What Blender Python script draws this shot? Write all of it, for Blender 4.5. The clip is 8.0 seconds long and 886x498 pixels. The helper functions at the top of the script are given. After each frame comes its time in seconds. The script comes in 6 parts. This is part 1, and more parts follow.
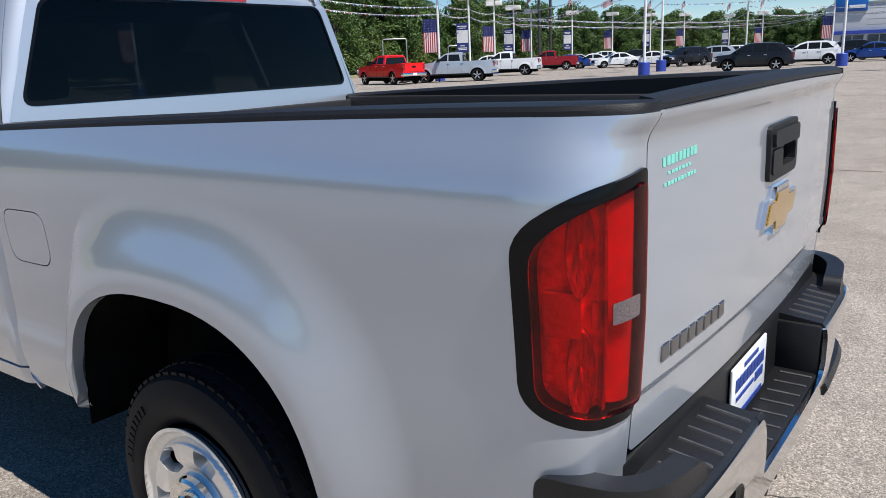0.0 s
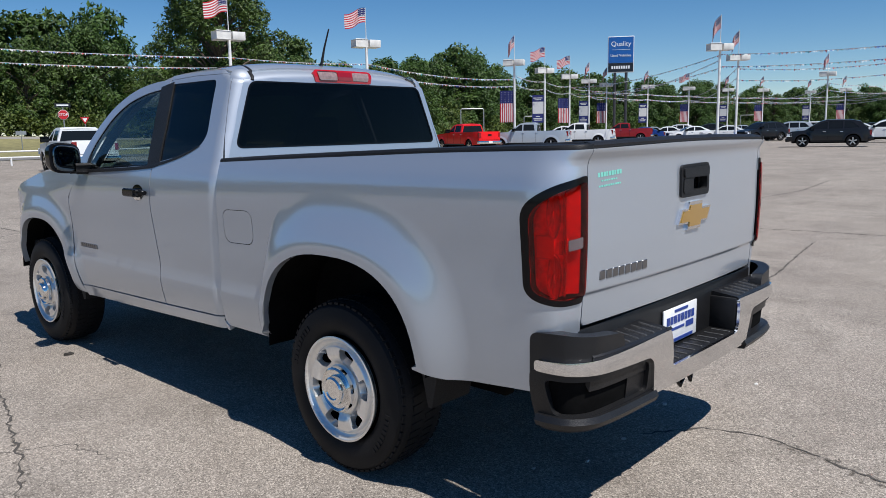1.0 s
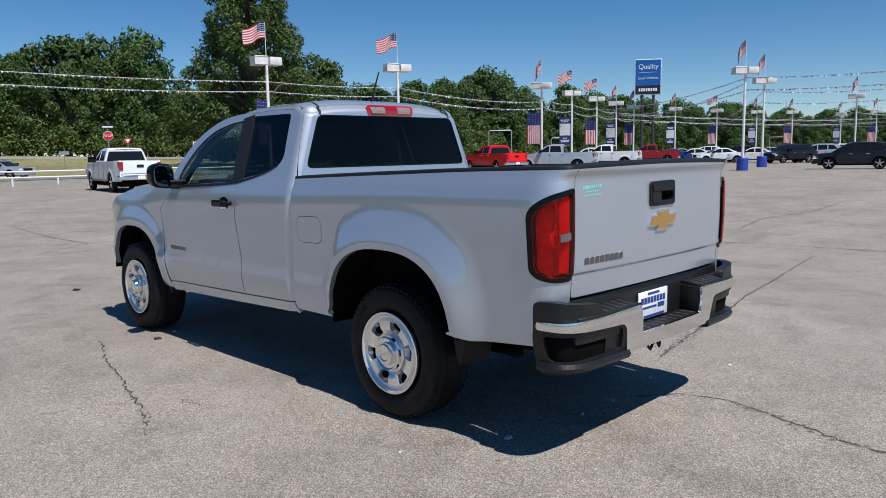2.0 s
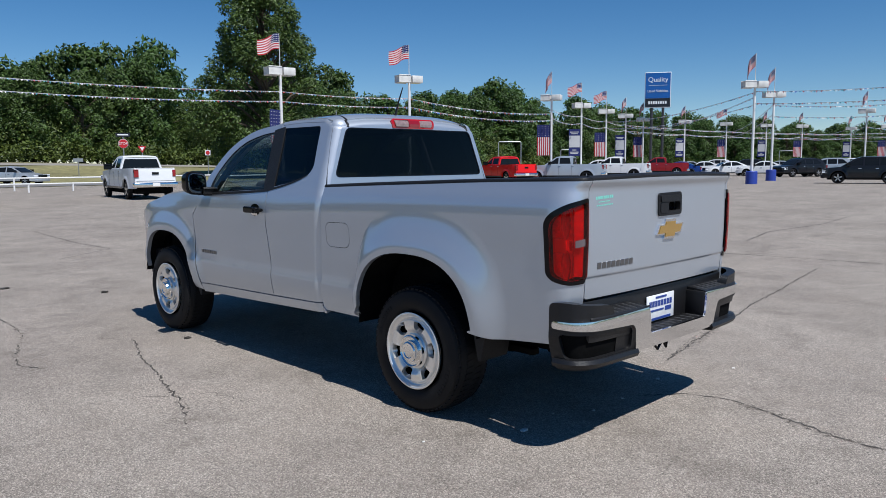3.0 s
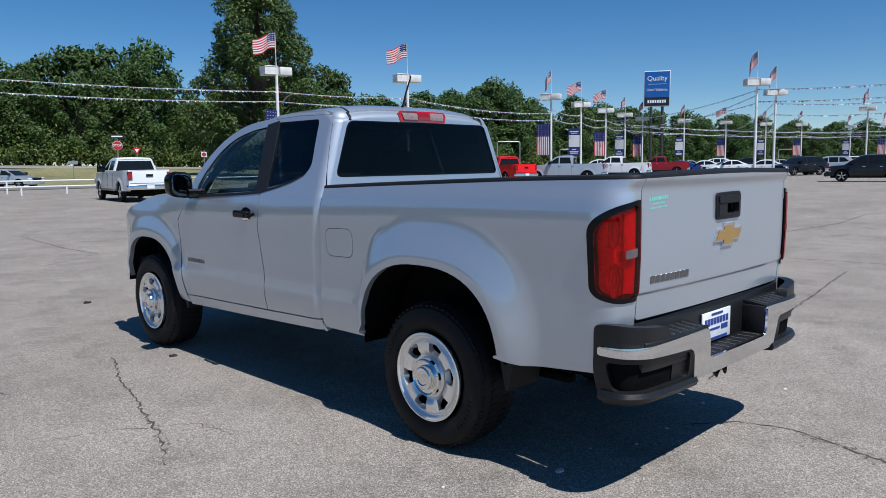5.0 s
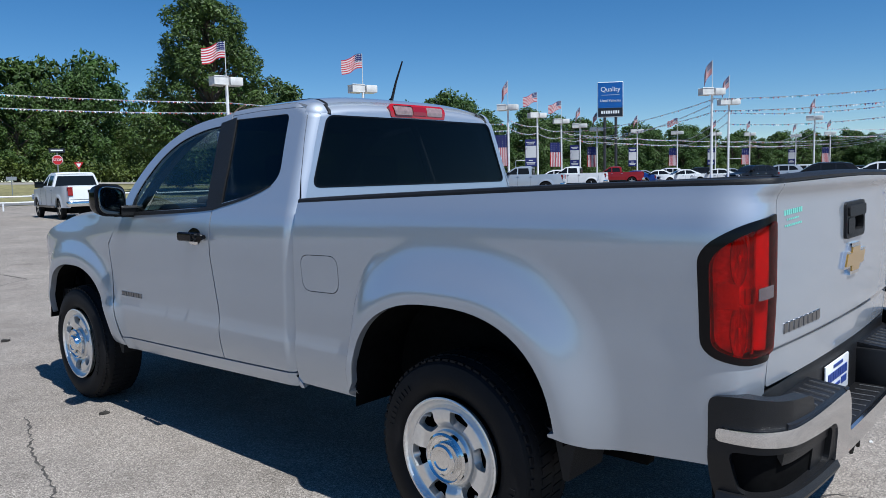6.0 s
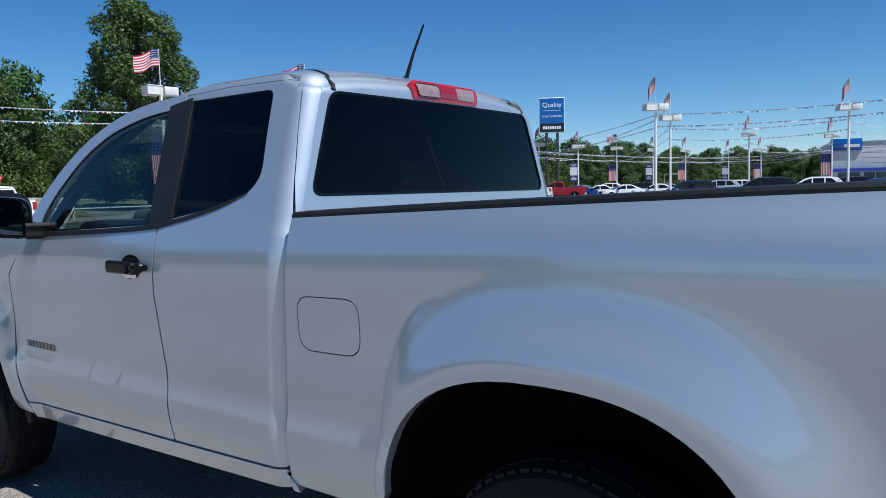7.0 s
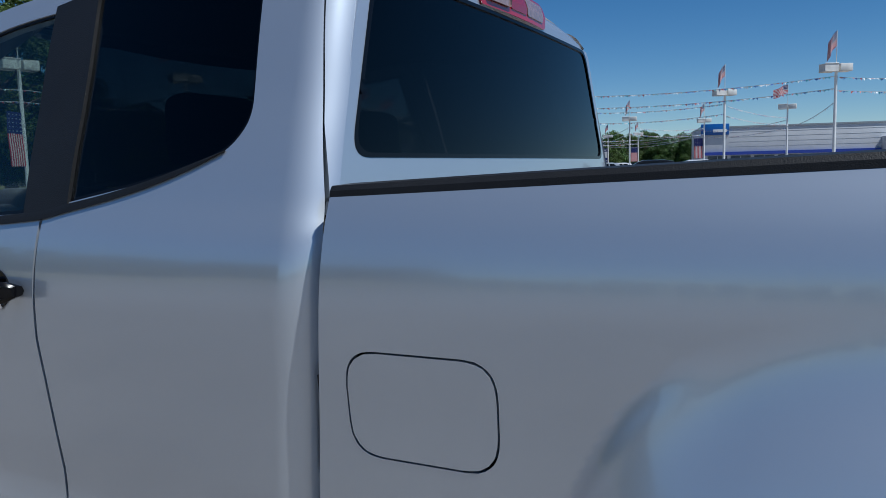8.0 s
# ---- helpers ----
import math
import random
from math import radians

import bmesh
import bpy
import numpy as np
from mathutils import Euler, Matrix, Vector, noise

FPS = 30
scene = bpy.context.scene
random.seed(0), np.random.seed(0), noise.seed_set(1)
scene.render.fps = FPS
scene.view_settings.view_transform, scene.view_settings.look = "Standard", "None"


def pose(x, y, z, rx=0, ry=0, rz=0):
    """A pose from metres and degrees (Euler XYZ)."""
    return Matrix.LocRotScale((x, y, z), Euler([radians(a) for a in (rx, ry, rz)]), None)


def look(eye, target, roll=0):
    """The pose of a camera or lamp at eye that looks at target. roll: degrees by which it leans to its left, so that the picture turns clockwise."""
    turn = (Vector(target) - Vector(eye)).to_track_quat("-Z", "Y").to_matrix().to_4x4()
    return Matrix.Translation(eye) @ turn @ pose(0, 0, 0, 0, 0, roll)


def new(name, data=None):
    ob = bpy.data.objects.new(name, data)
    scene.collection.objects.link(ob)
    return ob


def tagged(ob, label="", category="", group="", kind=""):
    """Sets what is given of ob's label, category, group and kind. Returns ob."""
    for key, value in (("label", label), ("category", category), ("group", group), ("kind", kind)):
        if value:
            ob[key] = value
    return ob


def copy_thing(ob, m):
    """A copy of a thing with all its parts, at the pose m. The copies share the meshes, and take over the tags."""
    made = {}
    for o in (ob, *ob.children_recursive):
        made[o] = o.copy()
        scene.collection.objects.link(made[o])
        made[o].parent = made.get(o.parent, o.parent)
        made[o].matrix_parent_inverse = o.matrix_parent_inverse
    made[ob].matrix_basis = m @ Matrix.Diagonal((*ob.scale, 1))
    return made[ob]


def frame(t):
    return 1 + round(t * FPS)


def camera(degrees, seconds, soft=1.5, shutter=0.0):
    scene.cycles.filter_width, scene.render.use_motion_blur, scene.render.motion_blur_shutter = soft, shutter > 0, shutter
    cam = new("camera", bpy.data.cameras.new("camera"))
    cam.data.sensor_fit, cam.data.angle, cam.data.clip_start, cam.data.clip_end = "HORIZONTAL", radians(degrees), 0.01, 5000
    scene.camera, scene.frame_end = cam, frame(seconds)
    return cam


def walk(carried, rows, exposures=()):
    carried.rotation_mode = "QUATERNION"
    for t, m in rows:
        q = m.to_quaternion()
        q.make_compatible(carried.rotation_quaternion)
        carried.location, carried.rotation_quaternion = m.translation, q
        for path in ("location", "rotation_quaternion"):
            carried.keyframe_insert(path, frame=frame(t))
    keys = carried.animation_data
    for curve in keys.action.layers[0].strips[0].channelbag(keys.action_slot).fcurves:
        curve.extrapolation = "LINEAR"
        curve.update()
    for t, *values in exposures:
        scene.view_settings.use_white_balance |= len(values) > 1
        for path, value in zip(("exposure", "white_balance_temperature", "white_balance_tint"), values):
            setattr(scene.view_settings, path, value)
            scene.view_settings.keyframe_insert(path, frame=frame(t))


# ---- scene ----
cam = camera(61.1, 8.0, soft=0.6)
PATH = [
    (0, (-1.877, -1.574, 1.485), (-0.336, -0.397, 0.996), -2.4),
    (0.5, (-2.373, -1.999, 1.478), (-0.895, -0.701, 1.116), -1.9),
    (1, (-2.868, -2.432, 1.462), (-1.416, -1.092, 1.151), -1.1),
    (1.5, (-3.249, -2.825, 1.458), (-1.845, -1.427, 1.183), -0.9),
    (1.7, (-3.392, -2.950, 1.467), (-1.988, -1.552, 1.198), -0.95),
    (2.8, (-3.838, -3.233, 1.488), (-2.430, -1.829, 1.269), -0.5),
    (3, (-3.847, -3.242, 1.487), (-2.451, -1.827, 1.259), -0.4),
    (3.5, (-3.86, -3.253, 1.483), (-2.485, -1.822, 1.237), -0.4),
    (4, (-3.859, -3.237, 1.482), (-2.479, -1.809, 1.241), -0.6),
    (4.2, (-3.851, -3.218, 1.486), (-2.466, -1.795, 1.246), -0.6),
    (5.3, (-3.345, -2.470, 1.462), (-1.928, -1.075, 1.243), -0.8),
    (5.5, (-3.264, -2.297, 1.462), (-1.819, -0.931, 1.24), -0.7),
    (6, (-2.958, -1.827, 1.439), (-1.472, -0.502, 1.243), -1.3),
    (6.5, (-2.695, -1.301, 1.431), (-1.155, -0.033, 1.281), -1.4),
    (7, (-2.39, -0.808, 1.406), (-0.799, 0.394, 1.247), -1.3),
    (7.5, (-2.089, -0.277, 1.4), (-0.444, 0.843, 1.205), -1.9),
    (8, (-1.795, 0.218, 1.367), (-0.044, 1.162, 1.158), -1.4),
]
walk(cam, [(t, look(eye, target, roll)) for t, eye, target, roll in PATH],
     [(0.0, 0.40, 6350, 10), (0.5, 0.16, 6280, 10), (1.0, 0.14, 6230, 10), (4.0, 0.02, 5920, 9), (5.5, 0.10, 5800, 8), (7.0, 0.24, 5700, 6), (7.5, 0.24, 5780, 6), (8.0, -0.14, 5740, 6)])

# ---- world, sun, exposure ----
SUN_TO = Vector((-0.065, -0.58, 1.0)).normalized()
world = bpy.data.worlds.new("sky")
scene.world = world
world.use_nodes = True
sky = world.node_tree.nodes.new("ShaderNodeTexSky")
sky.sky_type = "NISHITA"
sky.sun_disc = False
sky.sun_elevation = math.asin(SUN_TO.z)
sky.sun_rotation = math.atan2(SUN_TO.x, SUN_TO.y)
sky.altitude = 1700
sky.air_density, sky.dust_density, sky.ozone_density = 0.95, 0.0, 2.2
world.node_tree.nodes["Background"].inputs[1].default_value = 0.082
deep = world.node_tree.nodes.new("ShaderNodeHueSaturation")
deep.inputs["Saturation"].default_value = 1.3
deep.inputs["Hue"].default_value = 0.4995
world.node_tree.links.new(sky.outputs[0], deep.inputs["Color"])
world.node_tree.links.new(deep.outputs[0], world.node_tree.nodes["Background"].inputs[0])
sun = new("sun", bpy.data.lights.new("sun", "SUN"))
sun.data.energy, sun.data.angle, sun.data.color = 5.0, radians(0.53), (1.0, 0.95, 0.88)
sun.matrix_world = Matrix.Translation((0, 0, 30)) @ SUN_TO.to_track_quat("Z", "Y").to_matrix().to_4x4()
scene.view_settings.exposure = 0.0


# ---- materials ----
def material(name, color, rough=0.5, metal=0.0, coat=0.0, coat_rough=0.03, grain=0.0, grain_scale=40.0, stain=0.0,
             stain_scale=3.0, bump=0.0, bump_scale=60.0, trans=0.0, ior=1.5, emit=0.0, piece=0.0, spec=0.5, rough_var=0.0):
    """A principled material with variation at two scales, and a fine relief."""
    m = bpy.data.materials.new(name)
    m.use_nodes = True
    nt = m.node_tree
    b = nt.nodes["Principled BSDF"]
    b.inputs["Base Color"].default_value = (*color, 1)
    b.inputs["Roughness"].default_value = rough
    b.inputs["Metallic"].default_value = metal
    b.inputs["Coat Weight"].default_value = coat
    b.inputs["Coat Roughness"].default_value = coat_rough
    b.inputs["Transmission Weight"].default_value = trans
    b.inputs["IOR"].default_value = ior
    b.inputs["Specular IOR Level"].default_value = spec
    if emit:
        b.inputs["Emission Color"].default_value = (*color, 1)
        b.inputs["Emission Strength"].default_value = emit
    pos = nt.nodes.new("ShaderNodeTexCoord").outputs["Object"]

    def noise_node(scale, detail=4.0):
        n = nt.nodes.new("ShaderNodeTexNoise")
        n.inputs["Scale"].default_value, n.inputs["Detail"].default_value = scale, detail
        nt.links.new(pos, n.inputs["Vector"])
        return n.outputs["Fac"]

    def spread(fac, amount):
        n = nt.nodes.new("ShaderNodeMapRange")
        n.inputs["From Min"].default_value, n.inputs["From Max"].default_value = 0.3, 0.7
        n.inputs["To Min"].default_value, n.inputs["To Max"].default_value = 1 - amount, 1 + amount
        nt.links.new(fac, n.inputs["Value"])
        return n.outputs["Result"]

    factors = []
    if grain:
        factors.append(spread(noise_node(grain_scale, 5), grain))
    if stain:
        factors.append(spread(noise_node(stain_scale, 5), stain))
    if piece:
        r = nt.nodes.new("ShaderNodeObjectInfo").outputs["Random"]
        n = nt.nodes.new("ShaderNodeMapRange")
        n.inputs["To Min"].default_value, n.inputs["To Max"].default_value = 1 - piece, 1 + piece
        nt.links.new(r, n.inputs["Value"])
        factors.append(n.outputs["Result"])
    if factors:
        f = factors[0]
        for g in factors[1:]:
            mul = nt.nodes.new("ShaderNodeMath")
            mul.operation = "MULTIPLY"
            nt.links.new(f, mul.inputs[0])
            nt.links.new(g, mul.inputs[1])
            f = mul.outputs[0]
        sc = nt.nodes.new("ShaderNodeVectorMath")
        sc.operation = "SCALE"
        sc.inputs[0].default_value = color
        nt.links.new(f, sc.inputs["Scale"])
        nt.links.new(sc.outputs[0], b.inputs["Base Color"])
    if rough_var:
        n = nt.nodes.new("ShaderNodeMapRange")
        n.inputs["To Min"].default_value, n.inputs["To Max"].default_value = max(0.0, rough - rough_var), rough + rough_var
        nt.links.new(noise_node(grain_scale * 0.3, 5), n.inputs["Value"])
        nt.links.new(n.outputs["Result"], b.inputs["Roughness"])
    if bump:
        n = nt.nodes.new("ShaderNodeBump")
        n.inputs["Strength"].default_value, n.inputs["Distance"].default_value = bump, 0.004
        nt.links.new(noise_node(bump_scale, 4), n.inputs["Height"])
        nt.links.new(n.outputs["Normal"], b.inputs["Normal"])
    return m



def metallic_paint():
    """Silver paint: a clear coat over flakes, some lying flat and some scattered."""
    m = material("silver_paint", (0.36, 0.405, 0.465), 0.19, 1.0, coat=1.0, coat_rough=0.01, grain=0.03, grain_scale=1200, stain=0.02, stain_scale=2.5, rough_var=0.015)
    nt = m.node_tree
    flat = nt.nodes["Principled BSDF"]
    loose = nt.nodes.new("ShaderNodeBsdfPrincipled")
    for name, value in (("Base Color", (0.70, 0.745, 0.805, 1)), ("Roughness", 0.64), ("Metallic", 0.68), ("Coat Weight", 1.0), ("Coat Roughness", 0.02)):
        loose.inputs[name].default_value = value
    mix = nt.nodes.new("ShaderNodeMixShader")
    mix.inputs[0].default_value = 0.5
    nt.links.new(flat.outputs[0], mix.inputs[1])
    nt.links.new(loose.outputs[0], mix.inputs[2])
    nt.links.new(mix.outputs[0], nt.nodes["Material Output"].inputs[0])
    return m


SILVER = metallic_paint()
BLACK_TRIM = material("black_textured_plastic", (0.012, 0.012, 0.013), 0.5, spec=0.3, grain=0.12, grain_scale=200, stain=0.15, bump=0.25, bump_scale=500)
BUMPER_PLASTIC = material("bumper_plastic", (0.011, 0.011, 0.012), 0.38, spec=0.4, grain=0.1, grain_scale=160, stain=0.18, stain_scale=8, bump=0.3, bump_scale=450)
GLOSS_BLACK = material("gloss_black", (0.005, 0.005, 0.006), 0.12, spec=0.2)
DARK_CAVITY = material("dark_underbody", (0.006, 0.006, 0.006), 0.9, spec=0.04, grain=0.2, grain_scale=30, stain=0.3, stain_scale=6)
RUBBER = material("tyre_rubber", (0.008, 0.008, 0.009), 0.65, spec=0.25, grain=0.12, grain_scale=120, stain=0.2, stain_scale=7, bump=0.15, bump_scale=250)
CHROME = material("chrome", (0.80, 0.80, 0.80), 0.10, 1.0, rough_var=0.04, grain=0.02, grain_scale=40)
WHEEL_STEEL = material("bright_steel", (0.86, 0.85, 0.82), 0.30, 0.7, coat=0.6, grain=0.04, grain_scale=60, rough_var=0.05)
LINER = material("bed_liner", (0.016, 0.016, 0.017), 0.6, grain=0.25, grain_scale=220, bump=0.5, bump_scale=380)
GOLD = material("gold_emblem", (0.60, 0.36, 0.08), 0.28, 0.7, coat=1.0, grain=0.06, grain_scale=700)
LETTER_GREY = material("satin_metal_letters", (0.25, 0.25, 0.26), 0.3, 1.0, grain=0.05)
STICKER = material("turquoise_sticker", (0.22, 0.62, 0.52), 0.5, grain=0.08, grain_scale=80)


# ---- mesh tools ----
def part(name, bm, mat, parent=None, label="", smooth=30):
    """Links a bmesh as one mesh object under a thing or a part."""
    bmesh.ops.recalc_face_normals(bm, faces=bm.faces)
    me = bpy.data.meshes.new(name)
    bm.to_mesh(me)
    bm.free()
    if smooth:
        me.shade_smooth()
        me.set_sharp_from_angle(angle=radians(smooth))
    me.materials.append(mat)
    ob = new(name, me)
    ob.parent = parent
    if label:
        ob["label"] = label
    return ob


def shared(name, like, parent, m=None, label=""):
    """Another object on the mesh of an earlier one."""
    ob = new(name, like.data)
    ob.parent = parent
    if m is not None:
        ob.matrix_basis = m
    if label:
        ob["label"] = label
    return ob


def thing(name, label, category, group="", kind="", m=None):
    ob = tagged(new(name), label, category, group, kind)
    ob.empty_display_size = 0.2
    if m is not None:
        ob.matrix_basis = m
    return ob


def add_box(bm, x0, y0, z0, x1, y1, z1, bevel=0.0, segments=2, m=None):
    made = bmesh.ops.create_cube(bm, size=1.0)["verts"]
    for v in made:
        v.co = Vector((x0 + (v.co.x + 0.5) * (x1 - x0), y0 + (v.co.y + 0.5) * (y1 - y0), z0 + (v.co.z + 0.5) * (z1 - z0)))
    if m is not None:
        for v in made:
            v.co = m @ v.co
    if bevel:
        edges = list({e for v in made for e in v.link_edges})
        bmesh.ops.bevel(bm, geom=edges, offset=bevel, segments=segments, profile=0.5, affect="EDGES")


def box(x0, y0, z0, x1, y1, z1, bevel=0.0, segments=2, m=None):
    bm = bmesh.new()
    add_box(bm, x0, y0, z0, x1, y1, z1, bevel, segments, m)
    return bm


def add_tube(bm, points, radius, sides=8, cap=True):
    """A round bar along points; radius a number, or one for each point."""
    points = [Vector(p) for p in points]
    radii = radius if isinstance(radius, (list, tuple)) else [radius] * len(points)
    rings = []
    side = None
    for i, p in enumerate(points):
        way = (points[min(i + 1, len(points) - 1)] - points[max(i - 1, 0)]).normalized()
        if side is None:
            side = way.orthogonal().normalized()
        side = (side - way * side.dot(way)).normalized()
        other = way.cross(side)
        rings.append([bm.verts.new(p + radii[i] * (math.cos(a) * side + math.sin(a) * other))
                      for a in (2 * math.pi * k / sides for k in range(sides))])
    for a, b in zip(rings, rings[1:]):
        for k in range(sides):
            bm.faces.new((a[k], a[(k + 1) % sides], b[(k + 1) % sides], b[k]))
    if cap:
        bm.faces.new(rings[0][::-1])
        bm.faces.new(rings[-1])


def tube(points, radius, sides=8):
    bm = bmesh.new()
    add_tube(bm, points, radius, sides)
    return bm


def sweep(path, profile_at, closed=True):
    """Joins cross-sections: profile_at(i) gives the world points of the section at path step i."""
    bm = bmesh.new()
    rings = [[bm.verts.new(p) for p in profile_at(s)] for s in path]
    n = len(rings[0])
    for a, b in zip(rings, rings[1:]):
        for k in range(n if closed else n - 1):
            bm.faces.new((a[k], a[(k + 1) % n], b[(k + 1) % n], b[k]))
    if closed:
        bm.faces.new(rings[0][::-1])
        bm.faces.new(rings[-1])
    return bm


def spun(profile, steps=48, axis="X"):
    """A solid of revolution from (along, radius) pairs about the x axis."""
    bm = bmesh.new()
    rings = [[bm.verts.new((a, r * math.cos(t), r * math.sin(t))) for t in (2 * math.pi * k / steps for k in range(steps))] for a, r in profile]
    for p, q in zip(rings, rings[1:]):
        for k in range(steps):
            bm.faces.new((p[k], p[(k + 1) % steps], q[(k + 1) % steps], q[k]))
    return bm


def fillet(points, radius, steps=5):
    """A closed outline with rounded corners; radius a number, or one for each corner."""
    out, n = [], len(points)
    for i, p in enumerate(points):
        r = radius[i] if isinstance(radius, (list, tuple)) else radius
        p, a, b = Vector(p), Vector(points[i - 1]), Vector(points[(i + 1) % n])
        da, db = (a - p), (b - p)
        cut = min(r, da.length * 0.48, db.length * 0.48)
        if cut < 1e-4:
            out.append(tuple(p))
            continue
        s, e = p + da.normalized() * cut, p + db.normalized() * cut
        for k in range(steps + 1):
            t = k / steps
            out.append(tuple((1 - t) ** 2 * s + 2 * t * (1 - t) * p + t * t * e))
    return out


def glide(points, steps=6):
    """A smooth open line through 2D points."""
    pts = [Vector(p) for p in points]
    pts = [2 * pts[0] - pts[1]] + pts + [2 * pts[-1] - pts[-2]]
    out = []
    for i in range(1, len(pts) - 2):
        p0, p1, p2, p3 = pts[i - 1:i + 3]
        for k in range(steps):
            t = k / steps
            out.append(tuple(0.5 * (2 * p1 + (p2 - p0) * t + (2 * p0 - 5 * p1 + 4 * p2 - p3) * t * t + (3 * p1 - p0 - 3 * p2 + p3) * t ** 3)))
    out.append(tuple(pts[-2]))
    return out


def curve_of(xs, ys):
    """A smooth function through points, without overshoot."""
    xs, ys = np.array(xs, float), np.array(ys, float)
    d = np.diff(ys) / np.diff(xs)
    s = np.zeros(len(xs))
    s[0], s[-1] = d[0], d[-1]
    for i in range(1, len(xs) - 1):
        s[i] = 0.0 if d[i - 1] * d[i] <= 0 else 2 * d[i - 1] * d[i] / (d[i - 1] + d[i])

    def f(x):
        x = np.clip(np.asarray(x, float), xs[0], xs[-1])
        i = np.clip(np.searchsorted(xs, x) - 1, 0, len(xs) - 2)
        h = xs[i + 1] - xs[i]
        t = (x - xs[i]) / h
        return (2 * t ** 3 - 3 * t ** 2 + 1) * ys[i] + (t ** 3 - 2 * t ** 2 + t) * h * s[i] + (3 * t ** 2 - 2 * t ** 3) * ys[i + 1] + (t ** 3 - t ** 2) * h * s[i + 1]
    return f


def inside(poly, u, v):
    poly = np.array(poly)
    x0, y0 = poly[:, 0], poly[:, 1]
    x1, y1 = np.roll(x0, -1), np.roll(y0, -1)
    hit = np.zeros(u.shape, bool)
    for a, b, c, d in zip(x0, y0, x1, y1):
        if b == d:
            continue
        cross = ((b > v) != (d > v)) & (u < (c - a) * (v - b) / (d - b) + a)
        hit ^= cross
    return hit


def snapped(pts, polys):
    """Each of pts moved to the nearest place on the outlines."""
    best, where = np.full(len(pts), 1e9), pts.copy()
    for poly in polys:
        a = np.array(poly)
        b = np.roll(a, -1, axis=0)
        for p, q in zip(a, b):
            w = q - p
            ll = max(w @ w, 1e-12)
            t = np.clip(((pts - p) @ w) / ll, 0, 1)
            c = p + t[:, None] * w
            dist = ((pts - c) ** 2).sum(1)
            near = dist < best
            best[near], where[near] = dist[near], c[near]
    return where


def sheet(name, outline, surface, mat, parent, holes=(), step=0.015, rim=0.02, flip=False, mirror=False, label="", back=0.0):
    """A panel on a curved surface: surface(u, v) gives x, y, z as arrays. The outline and the holes are (u, v) lines; rim is how far
    the edges turn in. mirror: the same panel on the other side of the y axis. back: a second skin that far behind the first."""
    o = np.array(outline)
    lo, hi = o.min(0), o.max(0)
    n = np.maximum(np.ceil((hi - lo) / step).astype(int), 2)
    us, vs = np.linspace(lo[0], hi[0], n[0] + 1), np.linspace(lo[1], hi[1], n[1] + 1)
    cu, cv = np.meshgrid((us[1:] + us[:-1]) / 2, (vs[1:] + vs[:-1]) / 2, indexing="ij")
    keep = inside(outline, cu, cv)
    for h in holes:
        keep &= ~inside(h, cu, cv)
    number, uv, faces = {}, [], []

    def vert(i, j):
        if (i, j) not in number:
            number[i, j] = len(uv)
            uv.append((us[i], vs[j]))
        return number[i, j]

    edges = {}
    for i, j in zip(*np.nonzero(keep)):
        f = (vert(i, j), vert(i + 1, j), vert(i + 1, j + 1), vert(i, j + 1))
        faces.append(f)
        for a, b in zip(f, f[1:] + f[:1]):
            edges[a, b] = True
    border = [(a, b) for a, b in edges if (b, a) not in edges]
    uv = np.array(uv)
    on = np.array(sorted({a for e in border for a in e}))
    uv[on] = snapped(uv[on], [outline, *holes])

    def place(q):
        return np.stack(np.broadcast_arrays(*surface(q[:, 0], q[:, 1])), 1).astype(float)

    d = 1e-3
    co = place(uv)
    nor = np.cross(place(uv + (d, 0)) - place(uv - (d, 0)), place(uv + (0, d)) - place(uv - (0, d)))
    nor /= np.maximum(np.linalg.norm(nor, axis=1, keepdims=True), 1e-12)
    if flip:
        nor = -nor
    verts, normals, polys = [co], [nor], [f[::-1] if flip else f for f in faces]
    count = len(co)
    if back:
        verts.append(co - nor * back)
        normals.append(-nor)
        polys += [tuple(i + count for i in (f if flip else f[::-1])) for f in faces]
        count *= 2
    if rim:
        rv, rn = [], []
        for a, b in border:
            pa, pb, na, nb = co[a], co[b], nor[a], nor[b]
            out = np.cross(pb - pa, na) * (-1 if flip else 1)
            ln = np.linalg.norm(out)
            if ln < 1e-9:
                continue
            out /= ln
            k = count + len(rv)
            rv += [pa, pb, pb - nb * rim, pa - na * rim]
            rn += [out] * 4
            polys.append((k + 3, k + 2, k + 1, k) if not flip else (k, k + 1, k + 2, k + 3))
        if rv:
            verts.append(np.array(rv))
            normals.append(np.array(rn))
    verts, normals = np.concatenate(verts), np.concatenate(normals)
    if mirror:
        verts[:, 0] *= -1
        normals[:, 0] *= -1
        polys = [p[::-1] for p in polys]
    me = bpy.data.meshes.new(name)
    me.from_pydata(verts.tolist(), [], polys)
    me.shade_smooth()
    me.update()
    me.normals_split_custom_set_from_vertices(normals.tolist())
    me.materials.append(mat)
    ob = new(name, me)
    ob.parent = parent
    if label:
        ob["label"] = label
    return ob


